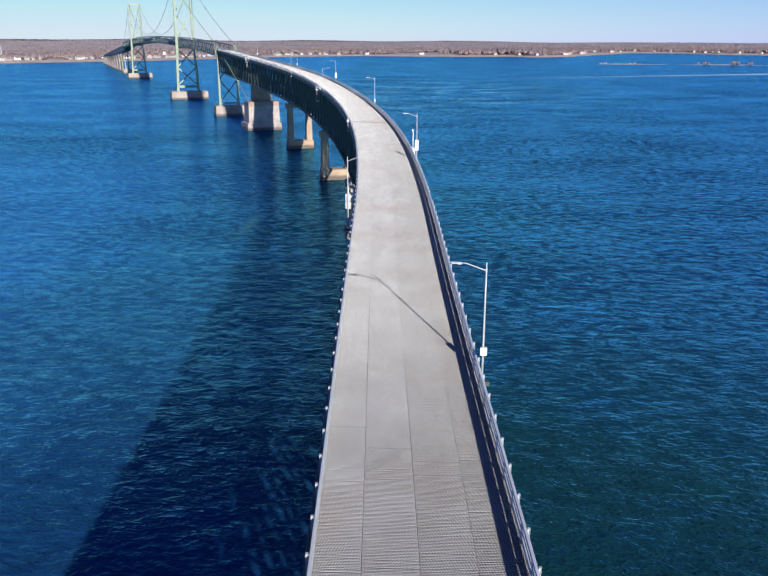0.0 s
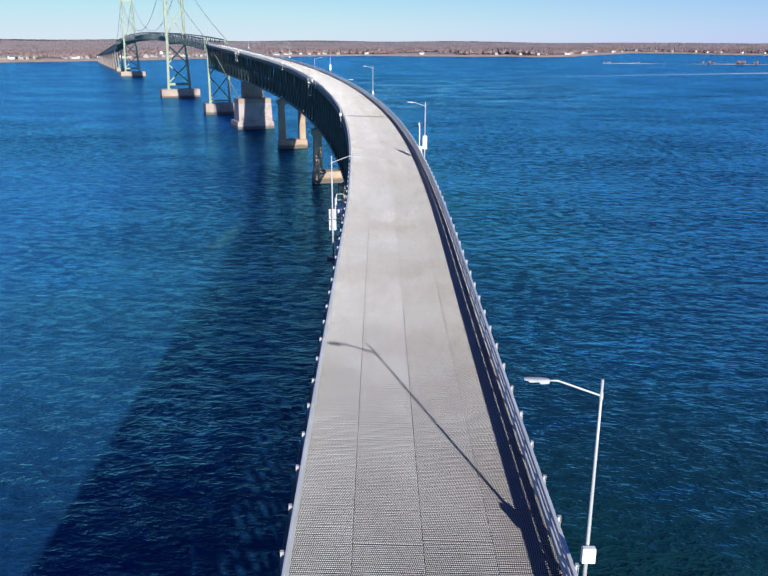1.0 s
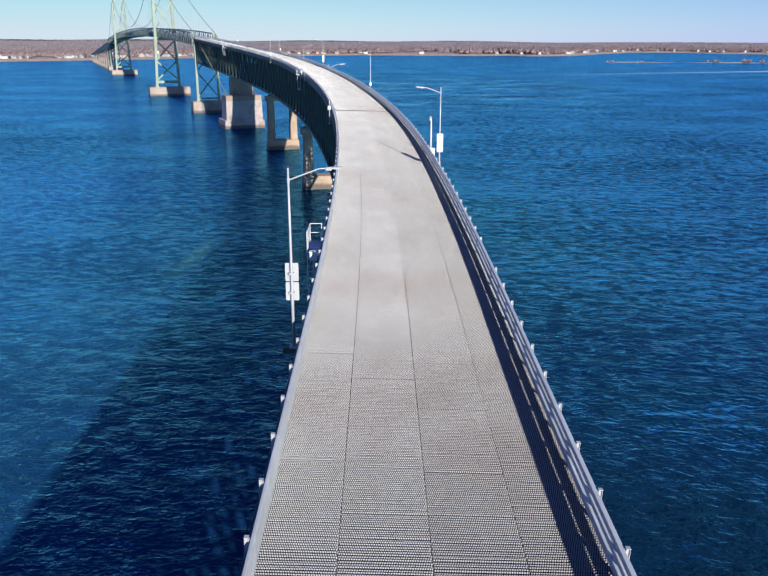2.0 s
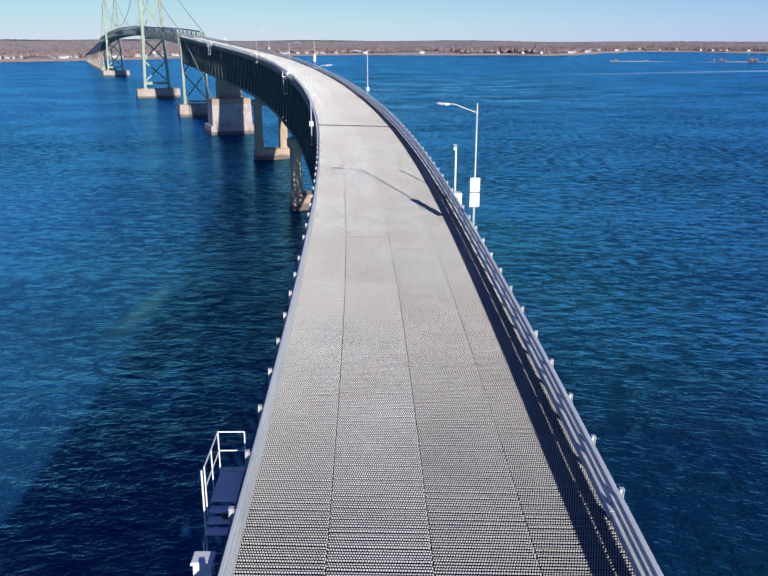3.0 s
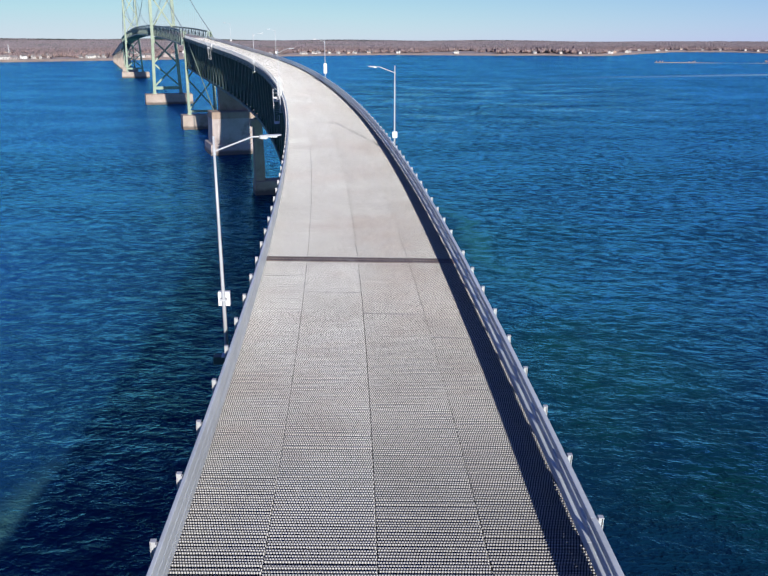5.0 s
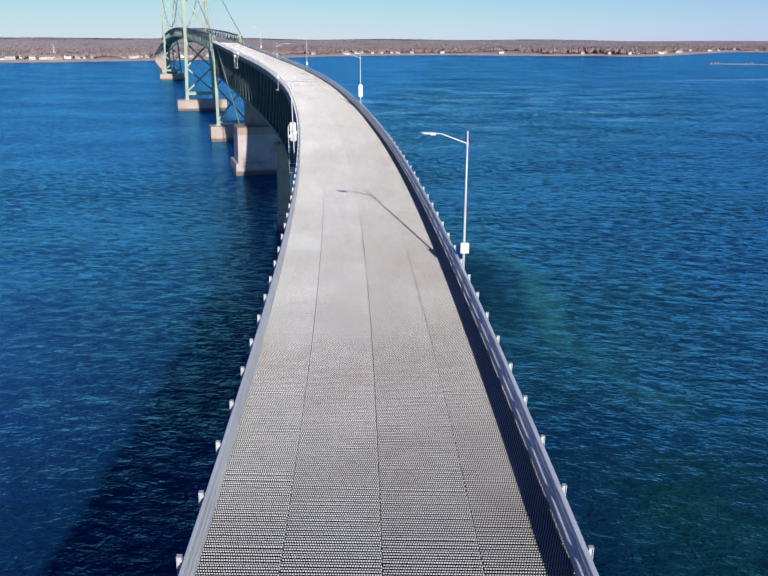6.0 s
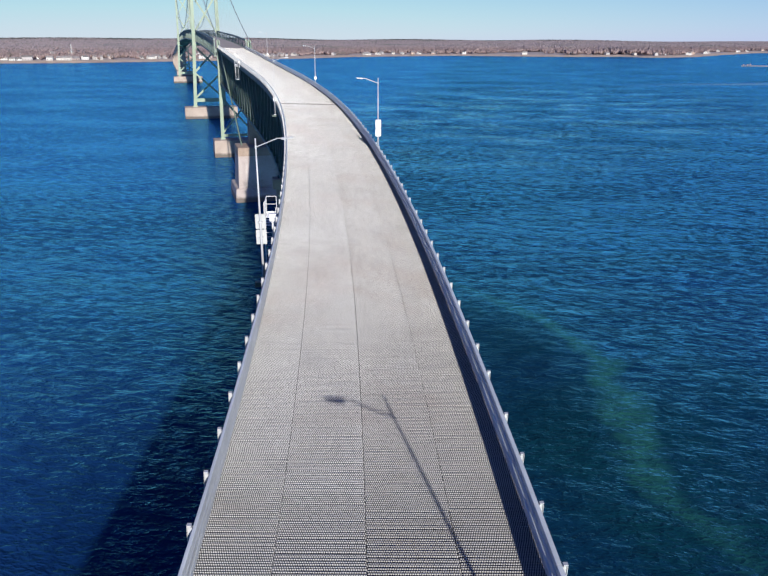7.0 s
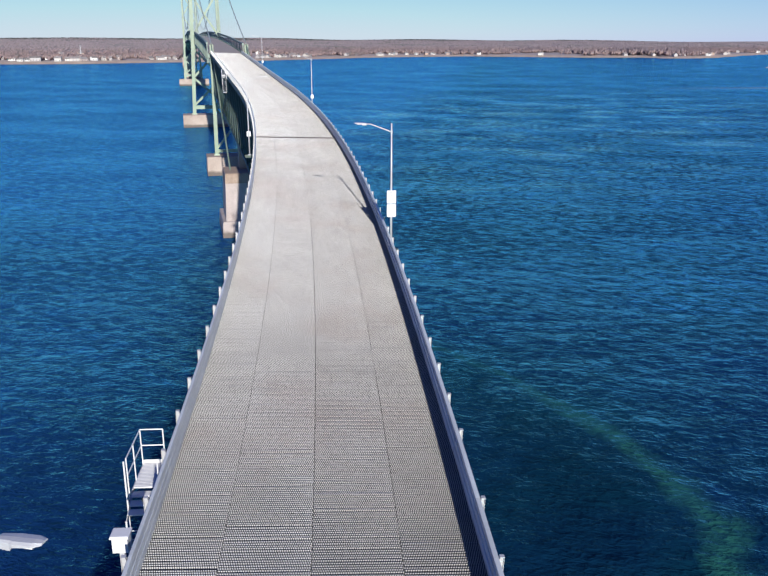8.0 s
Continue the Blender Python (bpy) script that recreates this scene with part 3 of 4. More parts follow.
def house(x, y, turn, wide, deep, tall, label):
    z = float(land_height(np.array([x]), np.array([y]))[0])
    t = thing("house", Matrix.Translation((x, y, z - 0.3)) @ Matrix.Rotation(turn, 4, "Z"), label, "house", "houses on the far shore")
    b = Build()
    b.quad_loop([[(-wide / 2, -deep / 2, 0), (wide / 2, -deep / 2, 0), (wide / 2, deep / 2, 0), (-wide / 2, deep / 2, 0)],
                 [(-wide / 2, -deep / 2, tall), (wide / 2, -deep / 2, tall), (wide / 2, deep / 2, tall), (-wide / 2, deep / 2, tall)]])
    rise = deep * 0.32
    i = len(b.v)
    b.v += [(-wide / 2, 0, tall + rise), (wide / 2, 0, tall + rise)]
    b.f += [(4, i, 7), (5, 6, i + 1)]
    part("wall", b, M_SIDING, t)
    r = Build()
    e, o = 0.5, 0.25
    for sgn in (-1, 1):
        y0, z0 = sgn * (deep / 2 + e), tall - rise * e / (deep / 2)
        r.quad_loop([[(xx, y0, z0), (xx, 0, tall + rise), (xx, 0, tall + rise + o), (xx, y0, z0 + o)] for xx in (-wide / 2 - e, wide / 2 + e)])
    part("roof", r, M_ROOF, t)
    for k in range(max(2, int(wide / 4))):
        cx = -wide / 2 + (k + 0.5) * wide / max(2, int(wide / 4))
        part("window", Build().block(cx - 0.6, cx + 0.6, -deep / 2 - 0.06, -deep / 2 - 0.003, 1.0, 2.3), M_LENS, t)


acc, marks = 0.0, []
for (ax, ay), (bx, by) in zip(SHORE[2:-2], SHORE[3:-1]):
    seg = math.hypot(bx - ax, by - ay)
    pos = 20.0
    while pos < seg:
        fx, fy = ax + (bx - ax) * pos / seg, ay + (by - ay) * pos / seg
        nxn, nyn = -(by - ay) / seg, (bx - ax) / seg
        gap = 12 if fy < 1800 else (22 if fy < 2250 else 60)
        inland = rng.uniform(16, 45) if rng.random() < 0.6 else rng.uniform(60, 260)
        big = rng.random() < 0.14
        wide = rng.uniform(13, 20) if big else rng.uniform(6, 11.5)
        hx, hy = fx + nxn * inland, fy + nyn * inland
        if shore_distance(np.array([hx]), np.array([hy]))[0] > 12 and not (-1010 < hx < -860 and 1300 < hy < 1420):
            house(hx, hy, math.atan2(by - ay, bx - ax) + rng.uniform(-0.3, 0.3), wide, rng.uniform(7, 10), rng.uniform(2.8, 5.5),
                  "long low pale waterside building with a gable roof" if big else "small pale gabled house on the river bank")
        pos += gap * rng.uniform(0.6, 1.5)

# ---- piers ----


def pier(s, base_w, col_w, tall_top, plinth):
    m = frame_at(s, 0, 0, True)
    m.translation.z = 0
    t = thing("bridge_pier", m, "tan concrete pier of two columns on a plinth in water", "bridge pier", "two-column piers under the approach")
    part("plinth", Build().block(-base_w, base_w, -2.6, 2.6, -3.0, plinth, 0.25, 0.2), M_TAN, t)
    for sx in (-1, 1):
        part("column", Build().quad_loop([[(sx * 3.5 + a * (1.0 + k), b2 * (1.2 + k), z) for a, b2 in ((-1, -0.8), (-0.8, -1), (0.8, -1), (1, -0.8), (1, 0.8), (0.8, 1), (-0.8, 1), (-1, 0.8))]
                                          for z, k in ((plinth - 0.1, 0.15), (tall_top - 0.6, 0.0), (tall_top, 0.0))]), M_TAN, t)
    part("cap_beam", Build().block(-5.0, 5.0, -1.35, 1.35, tall_top - 1.5, tall_top + 0.02, 0.0, 0.08), M_TAN, t)
    for sx in (-1, 1):
        part("bearing", Build().block(sx * 3.7 - 0.5, sx * 3.7 + 0.5, -0.5, 0.5, tall_top, tall_top + 0.35), M_GREEN, t)


DEPTH = 10.8
PIERS = [18, 90, 162, 234, 306]
for s in PIERS:
    pier(s, 5.0, 2.0, line_at(s)[2] - DEPTH - 0.75, 3.0)

m = frame_at(381.5, 1.6, 0, True)
m.translation.z = 0
t = thing("anchorage_pier", m, "massive weathered concrete anchorage pier with a sloping base ledge", "bridge pier")
part("base", Build().block(-8.9, 7.3, -10.1, 4.6, -3, 3.2, 0.35, 0.2), M_CONC, t)
part("block", Build().block(-7.9, 6.5, -9.2, 0.4, 3.15, 10.7, 0.25, 0.0), M_CONC, t)
part("cap", Build().block(-7.7, 6.3, -9.0, 0.3, 10.65, 12.6, 0.06, 0.15), M_CAP, t)
part("shaft", Build().block(-4.4, 4.3, -3.2, 0.4, 12.5, 19.2, 0.1, 0.1), M_CAP, t)

# ---- deck trusses of the approach ----
HALF = 3.75
PANEL = 6.0


def member(name, p, q, wd, parent, inv, material=M_GREEN):
    return part(name, Build().beam(inv @ Vector(p), inv @ Vector(q), wd, wd * 1.1), material, parent)


def deck_truss(s0, s1):
    o = frame_at(s0, 0, 0, True)
    inv = o.inverted()
    t = thing("deck_truss", o, "dark green riveted steel truss span under the roadway", "bridge truss", "approach truss spans")
    n = round((s1 - s0) / PANEL)
    st = [s0 + 0.4 + (s1 - s0 - 0.8) * i / n for i in range(n + 1)]
    for sx in (-1, 1):
        for nm, dz, hh in (("top_chord", -0.95, 0.55), ("bottom_chord", -DEPTH, 0.6)):
            b = Build()
            b.quad_loop([[inv @ at(s, sx * HALF + a, dz + c) for a, c in ((-0.25, -hh / 2), (0.25, -hh / 2), (0.25, hh / 2), (-0.25, hh / 2))] for s in st])
            part(nm, b, M_GREEN, t)
        for i, s in enumerate(st):
            member("vertical", at(s, sx * HALF, -1.2), at(s, sx * HALF, -DEPTH + 0.2), 0.36, t, inv)
        for i in range(n):
            a, c = (-1.2, -DEPTH + 0.2) if (i < n / 2) else (-DEPTH + 0.2, -1.2)
            mid, half_way = (st[i] + st[i + 1]) / 2, (a + c) / 2
            member("diagonal", at(st[i], sx * HALF, a), at(st[i + 1], sx * HALF, c), 0.46, t, inv)
            member("sub_vertical", at(mid, sx * HALF, -1.2), at(mid, sx * HALF, half_way), 0.3, t, inv)
            member("sub_diagonal", at(mid, sx * HALF, half_way), at(st[i + 1] if a < c else st[i], sx * HALF, -DEPTH + 0.2 if a < c else -DEPTH + 0.2), 0.3, t, inv)
    sway = Build()
    for i, s in enumerate(st):
        sway.beam(inv @ at(s, -HALF, -1.0), inv @ at(s, HALF, -DEPTH + 0.3), 0.2, 0.2)
        sway.beam(inv @ at(s, HALF, -1.0), inv @ at(s, -HALF, -DEPTH + 0.3), 0.2, 0.2)
        sway.beam(inv @ at(s, -HALF, -DEPTH), inv @ at(s, HALF, -DEPTH), 0.35, 0.35)
        if i < n:
            sway.beam(inv @ at(s, -HALF, -DEPTH), inv @ at(st[i + 1], HALF, -DEPTH), 0.22, 0.22)
            sway.beam(inv @ at(s, HALF, -DEPTH), inv @ at(st[i + 1], -HALF, -DEPTH), 0.22, 0.22)
    part("sway_bracing", sway, M_GREEN, t)
    floor = Build()
    for i, s in enumerate(st):
        floor.beam(inv @ at(s, -4.35, -0.62), inv @ at(s, 4.35, -0.62), 0.3, 0.62)
    part("floor_framing", floor, M_GREEN, t)
    for lx in (-4.3, -3, -1.5, 0, 1.5, 3, 4.3):
        part("stringer", join_sweeps([((lx - 0.1, -0.6), (lx + 0.1, -0.6), (lx + 0.1, -0.22), (lx - 0.1, -0.22))], s0 + 0.2, s1 - 0.2, inv), M_GREEN, t)


def join_sweeps(profiles, s0, s1, inv):
    b = Build()
    n = max(2, round((s1 - s0) / 4))
    for pr in profiles:
        b.quad_loop([[inv @ at(s0 + (s1 - s0) * i / n, a, c) for a, c in pr] for i in range(n + 1)])
    return b


for s0, s1 in ((-54, 18), (18, 90), (90, 162), (162, 234), (234, 306), (306, 380), (380, 452)):
    deck_truss(s0, s1)

# ---- suspension spans: bents, towers, trusses, cables ----
BENT, TOWER_A, TOWER_B, BENT_B = 452.5, 590, 940, 1078


def pedestal(s, half, deep, top, lat=0.8):
    m = frame_at(s, lat, 0, True)
    m.translation.z = 0
    t = thing("tower_pedestal", m, "weathered pinkish-grey concrete pedestal standing in the river", "bridge pier", "pedestals of the towers")
    part("base", Build().block(-half, half, -deep, deep, -3, top, 0.15, 0.15), M_STAIN, t)


def legs_frame(name, s, lat, half, top, z0, label, base_strut, levels, leg_w, pale=M_PALE):
    """Two leaning legs with struts and crossed braces; half: (z, half spacing) pairs."""
    m = frame_at(s, lat, 0, True)
    m.translation.z = 0
    t = thing(name, m, label, "bridge tower")
    def hs(z):
        return float(np.interp(z, [q[0] for q in half], [q[1] for q in half]))
    for sx in (-1, 1):
        b = Build()
        b.quad_loop([[(sx * hs(z) + a * leg_w / 2, c * leg_w * 0.6, z) for a, c in ((-1, -1), (1, -1), (1, 1), (-1, 1))] for z, _ in half])
        part("leg", b, pale, t)
        part("base_plate", Build().block(sx * hs(z0) - leg_w * 0.8, sx * hs(z0) + leg_w * 0.8, -leg_w * 0.9, leg_w * 0.9, z0 - 0.02, z0 + 0.5, 0.1), pale, t)
    for z, hh in base_strut:
        part("strut", Build().beam((-hs(z), 0, z), (hs(z), 0, z), leg_w * 0.55, hh), pale, t)
    for za, zb in levels:
        for k, (a, c) in enumerate(((za, zb), (zb, za))):
            off = 0.25 if k else -0.25
            part("brace", Build().beam((-hs(a), off, a), (hs(c), off, c), 0.45, leg_w * 0.55), pale, t)
    return t


for s in (TOWER_A, TOWER_B):
    pedestal(s, 12.6, 5.0, 5.4, 0.0)
    legs_frame("bridge_tower", s, -0.3, [(5.4, 7.05), (35, 5.9), (76, 5.3), (77, 5.3)], 77, 5.4, "pale green steel suspension tower with crossed bracing",
               ((8.5, 1.6), (34.5, 1.2), (76, 1.6)), ((9.3, 21.5), (21.5, 34), (39, 57), (57, 75)), 1.55)
for s in (BENT, BENT_B):
    pedestal(s, 8.2, 4.2, 5.4, 1.0)
    legs_frame("cable_bent", s, 1.0, [(5.4, 5.1), (34.5, 4.85), (36.3, 4.85)], 36, 5.4, "pale green steel cable bent on a concrete pedestal",
               ((6.6, 0.9), (31.0, 0.9)), ((7.2, 19), (19, 30.6)), 1.05)


def suspension_span(s0, s1, label):
    o = frame_at(s0, 0, 0, True)
    inv = o.inverted()
    t = thing("stiffening_truss", o, label, "bridge truss", "suspended spans")
    n = round((s1 - s0) / 6.4)
    st = [s0 + (s1 - s0) * i / n for i in range(n + 1)]
    for sx in (-1, 1):
        for nm, dz in (("top_chord", 2.5), ("bottom_chord", -2.6)):
            part(nm, Build().quad_loop([[inv @ at(s, sx * 5.0 + a, dz + c) for a, c in ((-0.25, -0.28), (0.25, -0.28), (0.25, 0.28), (-0.25, 0.28))] for s in st]), M_TRUSSG, t)
        web = Build()
        for i, s in enumerate(st):
            web.beam(inv @ at(s, sx * 5.0, -2.5), inv @ at(s, sx * 5.0, 2.4), 0.24, 0.24)
            if i < n:
                a, c = (-2.5, 2.4) if i % 2 else (2.4, -2.5)
                web.beam(inv @ at(s, sx * 5.0, a), inv @ at(st[i + 1], sx * 5.0, c), 0.2, 0.2)
        part("web_lattice", web, M_TRUSSG, t)
        part("fascia_girder", Build().quad_loop([[inv @ at(s, sx * 4.72 + a, dz) for a, dz in ((-0.08, -2.2), (0.08, -2.2), (0.08, -0.1), (-0.08, -0.1))] for s in st]), M_TRUSSG, t)
    fl = Build()
    for s in st:
        fl.beam(inv @ at(s, -5, -1.0), inv @ at(s, 5, -1.0), 0.35, 0.9)
        fl.beam(inv @ at(s, -5, -2.6), inv @ at(s, 5, -2.6), 0.25, 0.25)
    part("floor_framing", fl, M_TRUSSG, t)


suspension_span(453.2, 589, "grey-green stiffening truss of the near side span")
suspension_span(591, 939, "arched grey-green stiffening truss of the main span")
suspension_span(941, 1077.4, "grey-green stiffening truss of the far side span")


def cable(pts, r, name="main_cable", label="slender grey main cable of the suspension bridge"):
    t = thing(name, Matrix.Identity(4), label, "cable", "bridge cables")
    part("strand", Build().tube(pts, r, 6), M_CABLE, t)
    return t


def lerp(a, b2, t):
    return a + (b2 - a) * t


for sx in (-1, 1):
    lx = -0.3 + sx * 5.3
    main = []
    for i in range(41):
        t = i / 40
        p = at(lerp(TOWER_A, TOWER_B, t), lx)
        p.z = 77.0 - 4 * (77.0 - 44.5) * t * (1 - t)
        main.append(p)
    c = cable(main, 0.16)
    for i in range(1, 40):
        q = at(lerp(TOWER_A, TOWER_B, i / 40), sx * 5.0, 2.5)
        if main[i].z - q.z > 1.0:
            part("suspender", Build().tube([main[i], q], 0.025, 5), M_CABLE, c)
    for ta, tb in ((TOWER_A, BENT), (TOWER_B, BENT_B)):
        side = []
        for i in range(21):
            t = i / 20
            p = at(lerp(ta, tb, t), lerp(lx, 1.0 + sx * 4.85, t))
            p.z = lerp(77.0, 36.6, t) - 7.0 * t * (1 - t) * 1.4
            side.append(p)
        c = cable(side, 0.16)
        for i in range(1, 20):
            q = at(lerp(ta, tb, i / 20), sx * 5.0, 2.5)
            if side[i].z - q.z > 1.0:
                part("suspender", Build().tube([side[i], q], 0.025, 5), M_CABLE, c)
    top = at(BENT, 1.0 + sx * 4.85)
    top.z = 36.4
    foot = at(377.0, 1.2 + sx * 5.9)
    foot.z = 12.3
    t = thing("backstay", Matrix.Identity(4), "pale green backstay from the bent to the anchorage", "cable", "bridge backstays")
    part("strand", Build().tube([top, foot], 0.17, 8), M_PALE, t)

# far approach beyond the second bent
o = frame_at(1078, 0, 0, True)
inv = o.inverted()
t = thing("far_approach", o, "grey-green girder approach sloping down to the far shore", "bridge truss")
for sx in (-1, 1):
    part("girder", Build().quad_loop([[inv @ at(s, sx * 4.0 + a, dz) for a, dz in ((-0.3, -6.0 * max(0.25, min(1, (1600 - s) / 350))), (0.3, -6.0 * max(0.25, min(1, (1600 - s) / 350))), (0.3, -0.4), (-0.3, -0.4))] for s in range(1079, 1641, 20)]), M_TRUSSG, t)
for k, s in enumerate(range(1128, 1600, 48)):
    m = frame_at(s, 0, 0, True)
    m.translation.z = 0
    topz = line_at(s)[2] - 6.0 * max(0.25, min(1, (1600 - s) / 350))
    if topz < 4:
        continue
    p = thing("far_pier", m, "brown-grey concrete pier of the far approach", "bridge pier", "piers of the far approach")
    part("plinth", Build().block(-5, 5, -2, 2, -3, 2.2, 0.2, 0.1), M_STAIN, p)
    for sx in (-1, 1):
        part("column", Build().block(sx * 3.6 - 0.8, sx * 3.6 + 0.8, -0.9, 0.9, 2.1, topz, 0.1), M_STAIN, p)

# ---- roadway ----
# added dark sheet: stands in for the shade in the open grid's gaps
road = setting("road", sweep(((-4.28, -0.2), (4.28, -0.2), (4.28, -0.12), (-4.28, -0.12)), -58, 452.6, 2.0), M_UNDER, "dark sheet added under the open steel grid deck as gap shade", "roadway")
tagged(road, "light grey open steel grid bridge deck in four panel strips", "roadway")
setting("road_main", sweep(((-4.55, -0.3), (4.55, -0.3), (4.55, 0.0), (-4.55, 0.0)), 453.0, 1640, 4.0), M_ASPHALT, "brown-grey paved roadway of the suspended spans", "roadway")
JOINTS = [18, 162, 300]
SEAMS = [-4.24, -2.235, 0.0, 2.235, 4.24]


def sidle(ss):
    """The strips' common shift to the left of the line, by station."""
    return np.interp(ss, [108, 132, 300], [0.0, -0.09, -0.09])


def grid_bars(s0, s1, pitch=0.092):
    """Close-set cross bars of the steel grid, in four strips of panels laid end to end."""
    shake = np.random.default_rng(11)
    verts, faces, us, vs, base = [], [], [], [], 0
    for a, b2, wear in zip(SEAMS[:-1], SEAMS[1:], (1.0, 0.8, 0.35, 0.1)):
        ss = np.arange(s0 + shake.uniform(0, pitch), s1, pitch)
        n = len(ss)
        # panels 3.66 m long, each a little out of step with the next; bars seldom quite even
        panel = ((ss - s0 + a) / 3.66).astype(int)
        ss = ss + shake.uniform(-0.5, 0.5, panel.max() + 2)[panel] * pitch * 0.5 + shake.normal(0, 0.009, n)
        half = 0.0094 + shake.uniform(-0.0015, 0.0015, n)
        joint = np.r_[False, panel[1:] != panel[:-1]] & (panel % 11 == 3)
        half = np.where(joint, 0.02, half)
        keep = np.ones(n, bool)
        for j in JOINTS:
            keep &= np.abs(ss - j) > 0.37
        ss, half, panel, joint = ss[keep], half[keep], panel[keep], joint[keep]
        n = len(ss)
        X, Y, Z, H = (np.interp(ss, ST, q) for q in (_x, _y, _z, _h))
        slope = np.interp(ss, ST, np.gradient(_z, ST))
        lo, hi = a + 0.009 + (sidle(ss) if a > -4 else 0), b2 - 0.009 + (sidle(ss) if b2 < 4 else 0)
        skew = shake.normal(0, 0.004, n)
        cols = []
        for lat, ds, dz in ((lo, -half, -0.075), (hi, skew - half, -0.075), (lo, -half, 0.0), (hi, skew - half, 0.0), (lo, half, 0.0), (hi, skew + half, 0.0), (lo, half, -0.075), (hi, skew + half, -0.075)):
            cols.append(np.stack([X + lat * np.cos(H) - ds * np.sin(H), Y + lat * np.sin(H) + ds * np.cos(H), Z - lat * CROSS + dz + ds * slope], 1))
        verts.append(np.stack(cols, 1).reshape(-1, 3))
        k = (np.arange(n) * 8 + base)[:, None]
        base += n * 8
        faces.append(np.concatenate([k + np.array([[0, 1, 3, 2]]), k + np.array([[2, 3, 5, 4]]), k + np.array([[4, 5, 7, 6]])]))
        off = 0.5 * (np.arange(n) % 2) + np.cumsum(shake.normal(0, 0.09, n))
        lo, hi = a / 0.058 + off, b2 / 0.058 + off
        us.append(np.concatenate([np.stack([lo, hi, hi, lo], 1)] * 3).ravel())
        age = wear * shake.uniform(0.6, 1, panel.max() + 2)[panel]
        vs.append(np.tile(np.repeat(age, 4), 3))
    me = bpy.data.meshes.new("grid_bars")
    me.from_pydata(np.concatenate(verts).tolist(), [], np.concatenate(faces).tolist())
    uv = me.uv_layers.new(name="teeth")
    uv.data.foreach_set("uv", np.stack([np.concatenate(us), np.concatenate(vs)], 1).ravel().astype(np.float32))
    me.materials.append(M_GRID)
    return me


def length_bars(s0, s1, step=3.0):
    """Lengthwise bars of the grid, a hand's width apart, below the tops of the cross bars."""
    ss = np.arange(s0, s1 + 0.1, step)
    X, Y, Z, H = (np.interp(ss, ST, a) for a in (_x, _y, _z, _h))
    shift = np.random.default_rng(12)
    verts, faces, base, n = [], [], 0, len(ss)
    for a, b2 in zip(SEAMS[:-1], SEAMS[1:]):
        count = 30
        for k in range(count):
            lat = a + 0.03 + (b2 - a - 0.06) * k / (count - 1) + shift.normal(0, 0.004)
            cols = [np.stack([X + (lat + q) * np.cos(H), Y + (lat + q) * np.sin(H), Z - (lat + q) * CROSS + dz], 1)
                    for q, dz in ((-0.005, -0.085), (-0.005, -0.045), (0.005, -0.045), (0.005, -0.085))]
            verts.append(np.stack(cols, 1).reshape(-1, 3))
            r = (np.arange(n - 1) * 4 + base)[:, None]
            base += n * 4
            for q in range(3):
                faces.append(r + np.array([[q, q + 1, q + 5, q + 4]]))
    me = bpy.data.meshes.new("length_bars")
    me.from_pydata(np.concatenate(verts).tolist(), [], np.concatenate(faces).tolist())
    me.materials.append(M_PLAIN)
    return me


bars = new("grid_bars", grid_bars(-57, 452.4))
bars.parent = road
tagged(bars, "close-set galvanised cross bars of the grid deck", kind="stuff")
bars = new("length_bars", length_bars(-57, 452.0))
bars.parent = road
tagged(bars, "lengthwise bars of the grid deck", kind="stuff")
for s in JOINTS:
    m = frame_at(s)
    t = thing("expansion_joint", m, "rusty brown steel finger joint across the bridge deck", "expansion joint", "expansion joints of the deck")
    for sgn in (-1, 1):
        part("plate", Build().block(-4.2, 4.2, min(sgn * 0.06, sgn * 0.34), max(sgn * 0.06, sgn * 0.34), -0.06, 0.006, 0.0, 0.01), M_JOINT, t)
    comb = Build()
    for k in range(56):
        x0 = -4.15 + k * 0.148
        comb.block(x0, x0 + 0.07, -0.09, 0.09, -0.05, 0.003)
    part("fingers", comb, M_JOINT, t)

# ---- guard rails ----
BAY = 2.28


def rail_tube(top, tall=0.13, x0=-0.08, x1=0.05, r=0.02):
    """A box-section steel tube with rounded edges, one bay long, its inner face at x1."""
    z0, z1 = top - tall, top
    ring = []
    for cx, cz, turn0 in ((x1 - r, z0 + r, -90), (x1 - r, z1 - r, 0), (x0 + r, z1 - r, 90), (x0 + r, z0 + r, 180)):
        ring += [(cx + r * math.cos(radians(turn0 + k * 30)), cz + r * math.sin(radians(turn0 + k * 30))) for k in range(4)]
    b = Build()
    b.quad_loop([[(x, y, z) for x, z in ring] for y in (0.004, BAY - 0.004)])
    return b.mesh("tube", M_RAIL, False)


